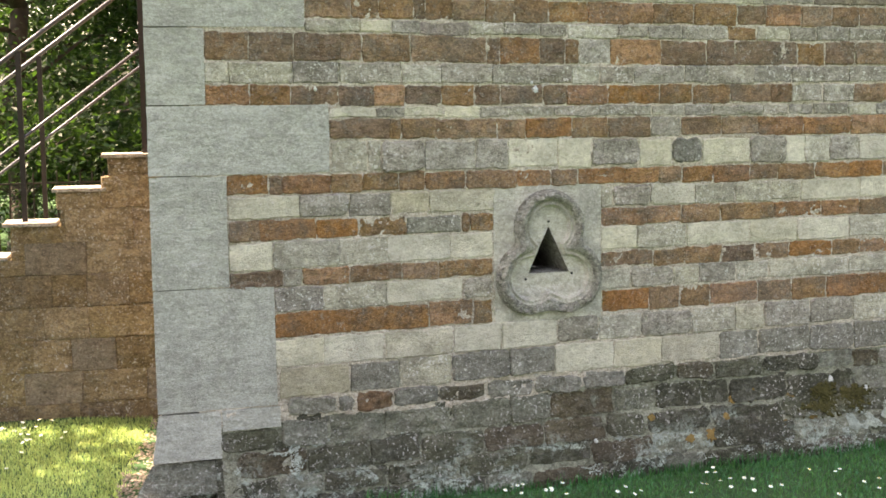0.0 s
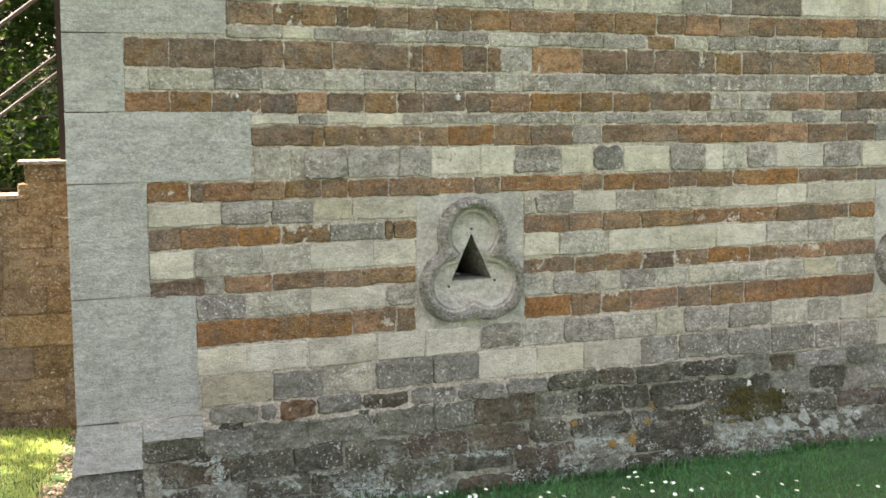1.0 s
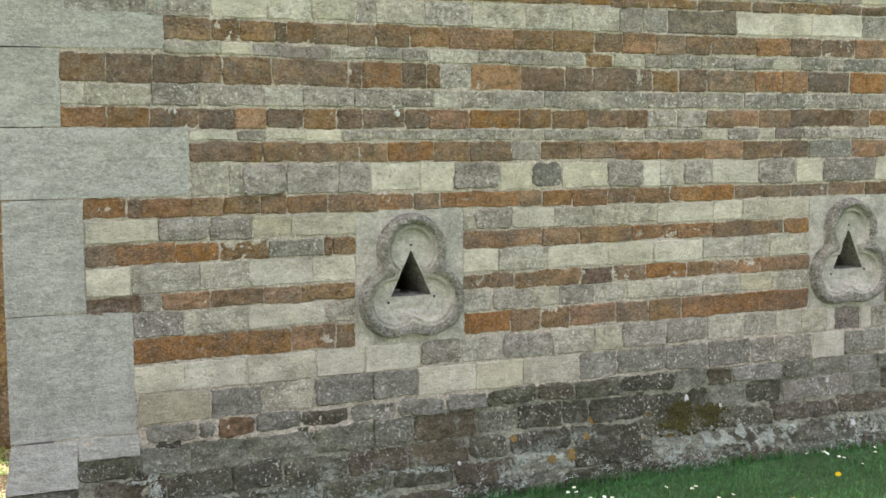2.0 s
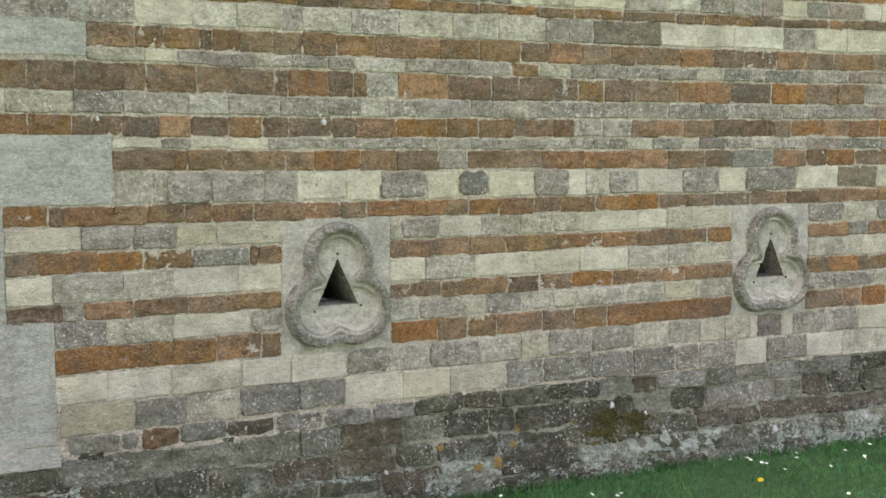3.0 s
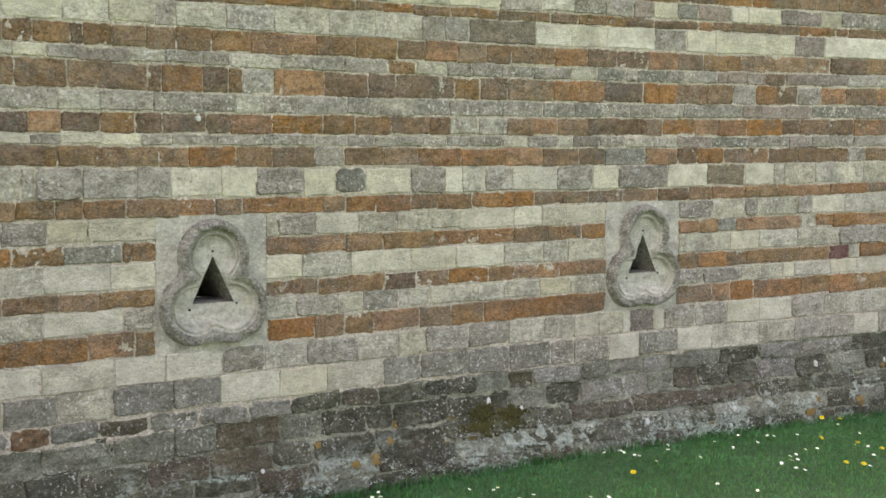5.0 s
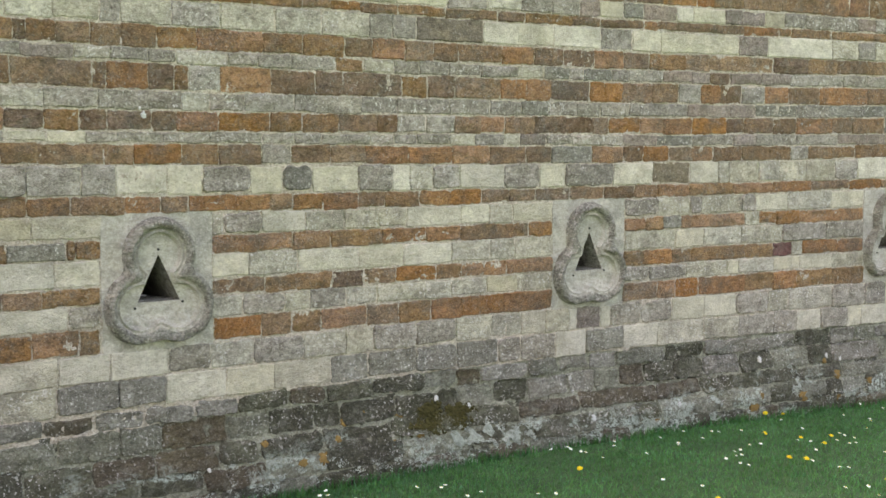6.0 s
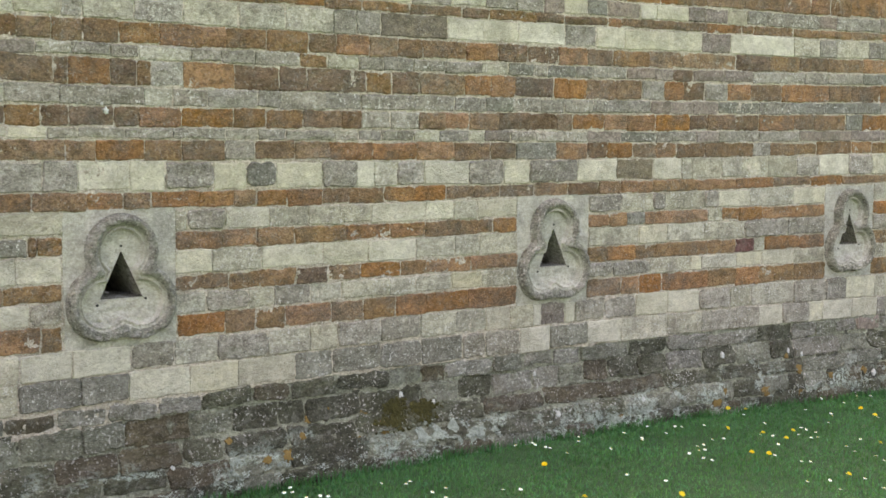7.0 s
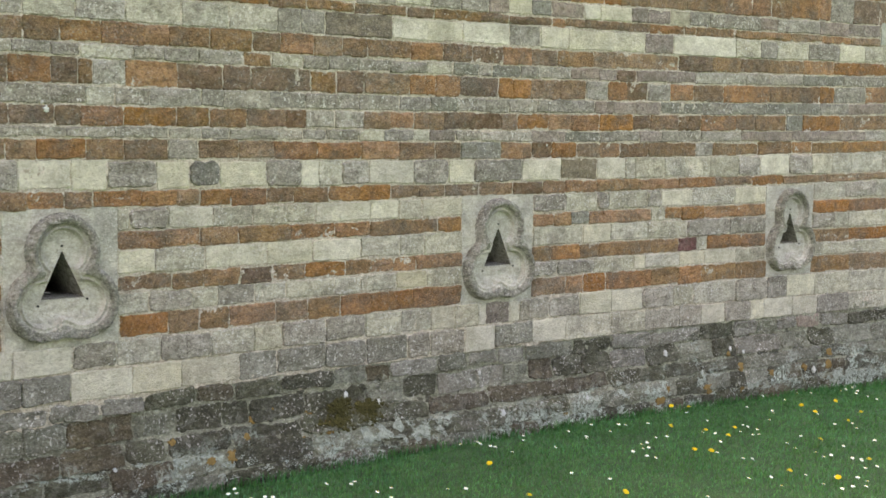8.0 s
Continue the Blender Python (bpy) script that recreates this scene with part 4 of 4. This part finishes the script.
# ---- trees and shrubs beyond, and one unseen shade tree ----
def tree(x, y, height, spread, low, seed, leaves, size):
    r = random.Random(seed)
    thing = tagged(new("tree"), "leafy broad-crowned tree or low shrub with backlit green foliage", "tree", "trees beyond the stair")
    bm = bmesh.new()
    base = ground(x, y)
    knots = [Vector((x + r.uniform(-0.15, 0.15) * i, y + r.uniform(-0.15, 0.15) * i, base - 0.2 + height * 0.8 * i / 6)) for i in range(7)]
    for i in range(6):
        rod(bm, knots[i], knots[i + 1], 0.16 * (1 - i / 7) * height / 7, 0.16 * (1 - (i + 1) / 7) * height / 7, 10)
    tips = []
    for k in range(42):
        f = r.uniform(0.12, 1.0)
        i = min(5, int(f * 6))
        start = knots[i].lerp(knots[i + 1], f * 6 - i)
        a = r.uniform(0, 6.283)
        reach = spread * (0.45 + 0.65 * math.sin(min(1.0, f * 1.05) * math.pi * 0.8 + 0.5)) * r.uniform(0.6, 1.1)
        end = start + Vector((math.cos(a) * reach, math.sin(a) * reach, reach * r.uniform(-0.15, 0.45)))
        end.z = max(end.z, base + low)
        bend = start.lerp(end, 0.5) + Vector((0, 0, 0.12 * reach))
        rod(bm, start, bend, 0.035, 0.022, 6)
        rod(bm, bend, end, 0.022, 0.008, 6)
        tips += [end, bend.lerp(end, 0.5), bend, end + Vector((r.uniform(-0.5, 0.5), r.uniform(-0.5, 0.5), r.uniform(-0.3, 0.3)))]
    part("trunk", bm, BARK, thing, smooth=True)
    verts, faces = [], []
    for k in range(leaves):
        t = tips[r.randrange(len(tips))]
        p = t + Vector((r.gauss(0, 0.42), r.gauss(0, 0.42), r.gauss(0, 0.22)))
        if p.z < base + low * 0.6:
            continue
        q = Euler((r.gauss(0, 0.6), r.gauss(0, 0.6), r.uniform(0, 6.283))).to_matrix()
        s = size * r.uniform(0.6, 1.3)
        b = len(verts)
        for v in ((-s, 0, 0), (0, -s * 0.5, -s * 0.12), (s, 0, -s * 0.25), (0, s * 0.5, -s * 0.12)):
            verts.append(p + q @ Vector(v))
        faces += [(b, b + 1, b + 2), (b, b + 2, b + 3)]
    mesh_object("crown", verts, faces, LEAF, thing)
    return thing


tree(-0.38, 11.5, 8.5, 2.6, 1.0, 1, 42000, 0.05)
tree(1.9, 14.0, 9.0, 3.0, 0.9, 2, 42000, 0.05)
tree(-1.6, 19.0, 11.0, 3.4, 0.4, 3, 30000, 0.07)
tree(2.6, 22.0, 12.0, 4.0, 0.3, 4, 30000, 0.08)
# unseen tree left of the view, added to shade the near corner grass
tree(-5.45, 0.22, 11.5, 2.8, 5.5, 5, 30000, 0.09)

# two low shrubs, added to darken the bright lawn seen behind the fence
tree(0.9, 9.6, 2.2, 0.9, 0.1, 6, 9000, 0.035)
tree(0.72, 10.4, 2.4, 1.0, 0.1, 8, 9000, 0.035)


def far_woods():
    """The dark wood edge behind the trees, as loose leaf clumps."""
    r = random.Random(31)
    verts, faces = [], []
    for k in range(900):
        cx, cy, cz = r.uniform(-9, 14), r.uniform(29, 33), r.uniform(0.2, 15)
        for m in range(34):
            p = Vector((cx + r.gauss(0, 0.6), cy + r.gauss(0, 0.5), cz + r.gauss(0, 0.45)))
            q = Euler((r.gauss(0, 0.8), r.gauss(0, 0.8), r.uniform(0, 6.283))).to_matrix()
            s = r.uniform(0.10, 0.22)
            b = len(verts)
            verts.extend(p + q @ Vector(v) for v in ((-s, 0, 0), (0, -s * 0.55, 0), (s, 0, -s * 0.2), (0, s * 0.55, 0)))
            faces.append((b, b + 1, b + 2, b + 3))
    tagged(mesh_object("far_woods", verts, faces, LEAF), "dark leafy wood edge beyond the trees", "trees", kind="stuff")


far_woods()


# ---- flowers in the lawn ----
def daisy():
    thing = tagged(new("daisy"), "small white daisy in the short grass", "flower", "daisies in the lawn")
    verts, faces = [(0, 0, 0.003)], []
    for i in range(24):
        a, rr = i * math.pi / 12, 0.0120 if i % 2 else 0.0090
        verts.append((math.cos(a) * rr, math.sin(a) * rr, 0.0 if i % 2 else 0.002))
    faces = [(0, 1 + i, 1 + (i + 1) % 24) for i in range(24)]
    mesh_object("petals", verts, faces, PETAL, thing)
    bm = bmesh.new()
    bmesh.ops.create_uvsphere(bm, u_segments=8, v_segments=4, radius=0.004, matrix=Matrix.Translation((0, 0, 0.003)) @ Matrix.Diagonal((1, 1, 0.6, 1)))
    part("flower_centre", bm, YOLK, thing)
    bm = bmesh.new()
    rod(bm, (0, 0, -0.05), (0, 0, 0.0), 0.0012, sides=5)
    part("stem", bm, STEM, thing)
    return thing


def dandelion():
    thing = tagged(new("dandelion"), "yellow dandelion head on a short stem", "flower", "dandelions in the lawn")
    verts, faces = [], []
    for ring, (n, rad, z) in enumerate(((22, 0.0175, 0.0), (18, 0.013, 0.005), (12, 0.008, 0.009))):
        for i in range(n):
            a, w = i * 6.283 / n + ring * 0.2, 0.14 + ring * 0.05
            b = len(verts)
            verts += [(0, 0, z), (math.cos(a - w) * rad, math.sin(a - w) * rad, z + 0.003), (math.cos(a + w) * rad, math.sin(a + w) * rad, z + 0.004)]
            faces.append((b, b + 1, b + 2))
    mesh_object("petals", verts, faces, YOLK, thing)
    bm = bmesh.new()
    rod(bm, (0, 0, -0.06), (0, 0, 0.0), 0.002, sides=6)
    part("stem", bm, STEM, thing)
    return thing


def scatter(make, spots, height, seed):
    r = random.Random(seed)
    first = None
    for x, y in spots:
        tilt = pose(x, y, ground(x, y) + height * r.uniform(0.8, 1.2), r.gauss(14, 10), r.gauss(0, 10), r.uniform(-40, 40))
        if first is None:
            first = make()
            first.matrix_basis = tilt
        else:
            copy_thing(first, tilt)


scatter(dandelion, [(4.23, -0.82), (3.81, -1.6), (4.23, -1.87), (5.83, -0.78), (6.6, -0.12), (6.67, -0.22), (5.35, -1.38), (5.84, -1.24), (6.12, -1.07), (5.85, -1.05), (5.32, -1.53), (7.27, -0.76), (7.05, -1.03), (7.63, -0.8), (6.96, -1.35), (7.36, -1.19), (5.78, -2.27), (5.2, -2.16), (5.28, -2.41), (6.13, -1.71)], 0.055, 1)
scatter(daisy, [(2.79, -0.37), (2.88, -0.28), (2.84, -0.37), (2.77, -0.54), (2.82, -0.55), (2.76, -0.66), (2.91, -0.54), (2.94, -0.57), (2.8, -0.81), (2.9, -0.8), (2.97, -0.79), (3.28, -0.57), (3.44, -0.61), (3.37, -0.91), (3.46, -0.91), (3.34, -1.07), (3.1, -1.08), (2.65, -0.61), (2.51, -0.7), (2.32, -0.53), (2.25, -0.6), (2.19, -0.53)], 0.042, 2)
scatter(daisy, [(2.28, -0.44), (2.05, -0.17), (1.95, -0.25), (1.93, -0.31), (1.9, -0.3), (1.85, -0.11), (1.8, -0.16), (1.77, -0.16), (1.77, -0.29), (1.71, -0.22), (2.64, -0.58), (1.97, -0.4), (4.52, -0.22), (4.62, -0.29), (3.4, -0.63), (5.2, -0.64), (4.39, -1.32), (3.66, -1.14), (3.74, -1.19), (4.65, -0.23), (4.6, -0.41), (4.62, -0.43)], 0.042, 24)
scatter(daisy, [(4.55, -0.66), (4.91, -0.37), (5.03, -0.24), (4.84, -0.73), (5.28, -0.4), (5.26, -0.58), (5.58, -0.31), (5.73, -0.42), (5.76, -0.45), (5.52, -0.54), (5.32, -0.99), (5.35, -1.01), (5.19, -1.12), (5.24, -1.12), (5.07, -1.26), (5.02, -1.37), (5.06, -1.16), (5.88, -0.54), (5.52, -0.93), (5.59, -0.96), (7.05, -0.45), (7.66, -0.13)], 0.042, 46)
scatter(daisy, [(6.25, -0.74), (6.51, -0.34), (5.85, -1.03), (5.9, -1.09), (5.68, -1.31), (5.4, -1.51), (6.31, -0.99), (6.23, -1.09), (6.21, -1.18), (6.03, -1.33), (6.06, -1.26), (6.04, -1.18), (6.58, -1), (7.04, -0.68), (6.89, -0.8), (5.95, -1.6), (5.81, -1.76), (5.4, -1.7), (5.39, -1.77), (5.07, -2.14), (4.94, -2.3), (4.96, -2.08)], 0.042, 68)
scatter(daisy, [(7.57, -0.4), (7.92, -0.26), (8, -0.33), (7.08, -1.03), (8.31, -0.39), (8.47, -0.33), (8.48, -0.43), (8.22, -0.69), (8.06, -0.87), (6.77, -1.38), (6.88, -1.44), (6.76, -1.55), (5.8, -1.91), (5.75, -2), (5.76, -2.04), (6.12, -1.88), (5.8, -2.15), (5.82, -2.2), (6.4, -1.91), (5.11, -2.44), (5.29, -2.39), (5.08, -2.57)], 0.042, 90)
scatter(daisy, [(5.16, -2.58), (5.34, -2.49), (5.32, -2.56), (5.61, -2.36), (5.66, -2.4), (5.2, -2.63), (6.23, -1.5), (4.4, -1.6), (4.45, -2.22), (5.22, -2.25)], 0.042, 112)
more = random.Random(21)
scatter(daisy, [(more.uniform(8.3, 10.0), -0.2 - more.random() * 0.9) for _ in range(14)], 0.040, 9)
scatter(daisy, [(more.gauss(-0.62, 0.12), more.gauss(1.35, 0.22)) for _ in range(26)], 0.07, 12)
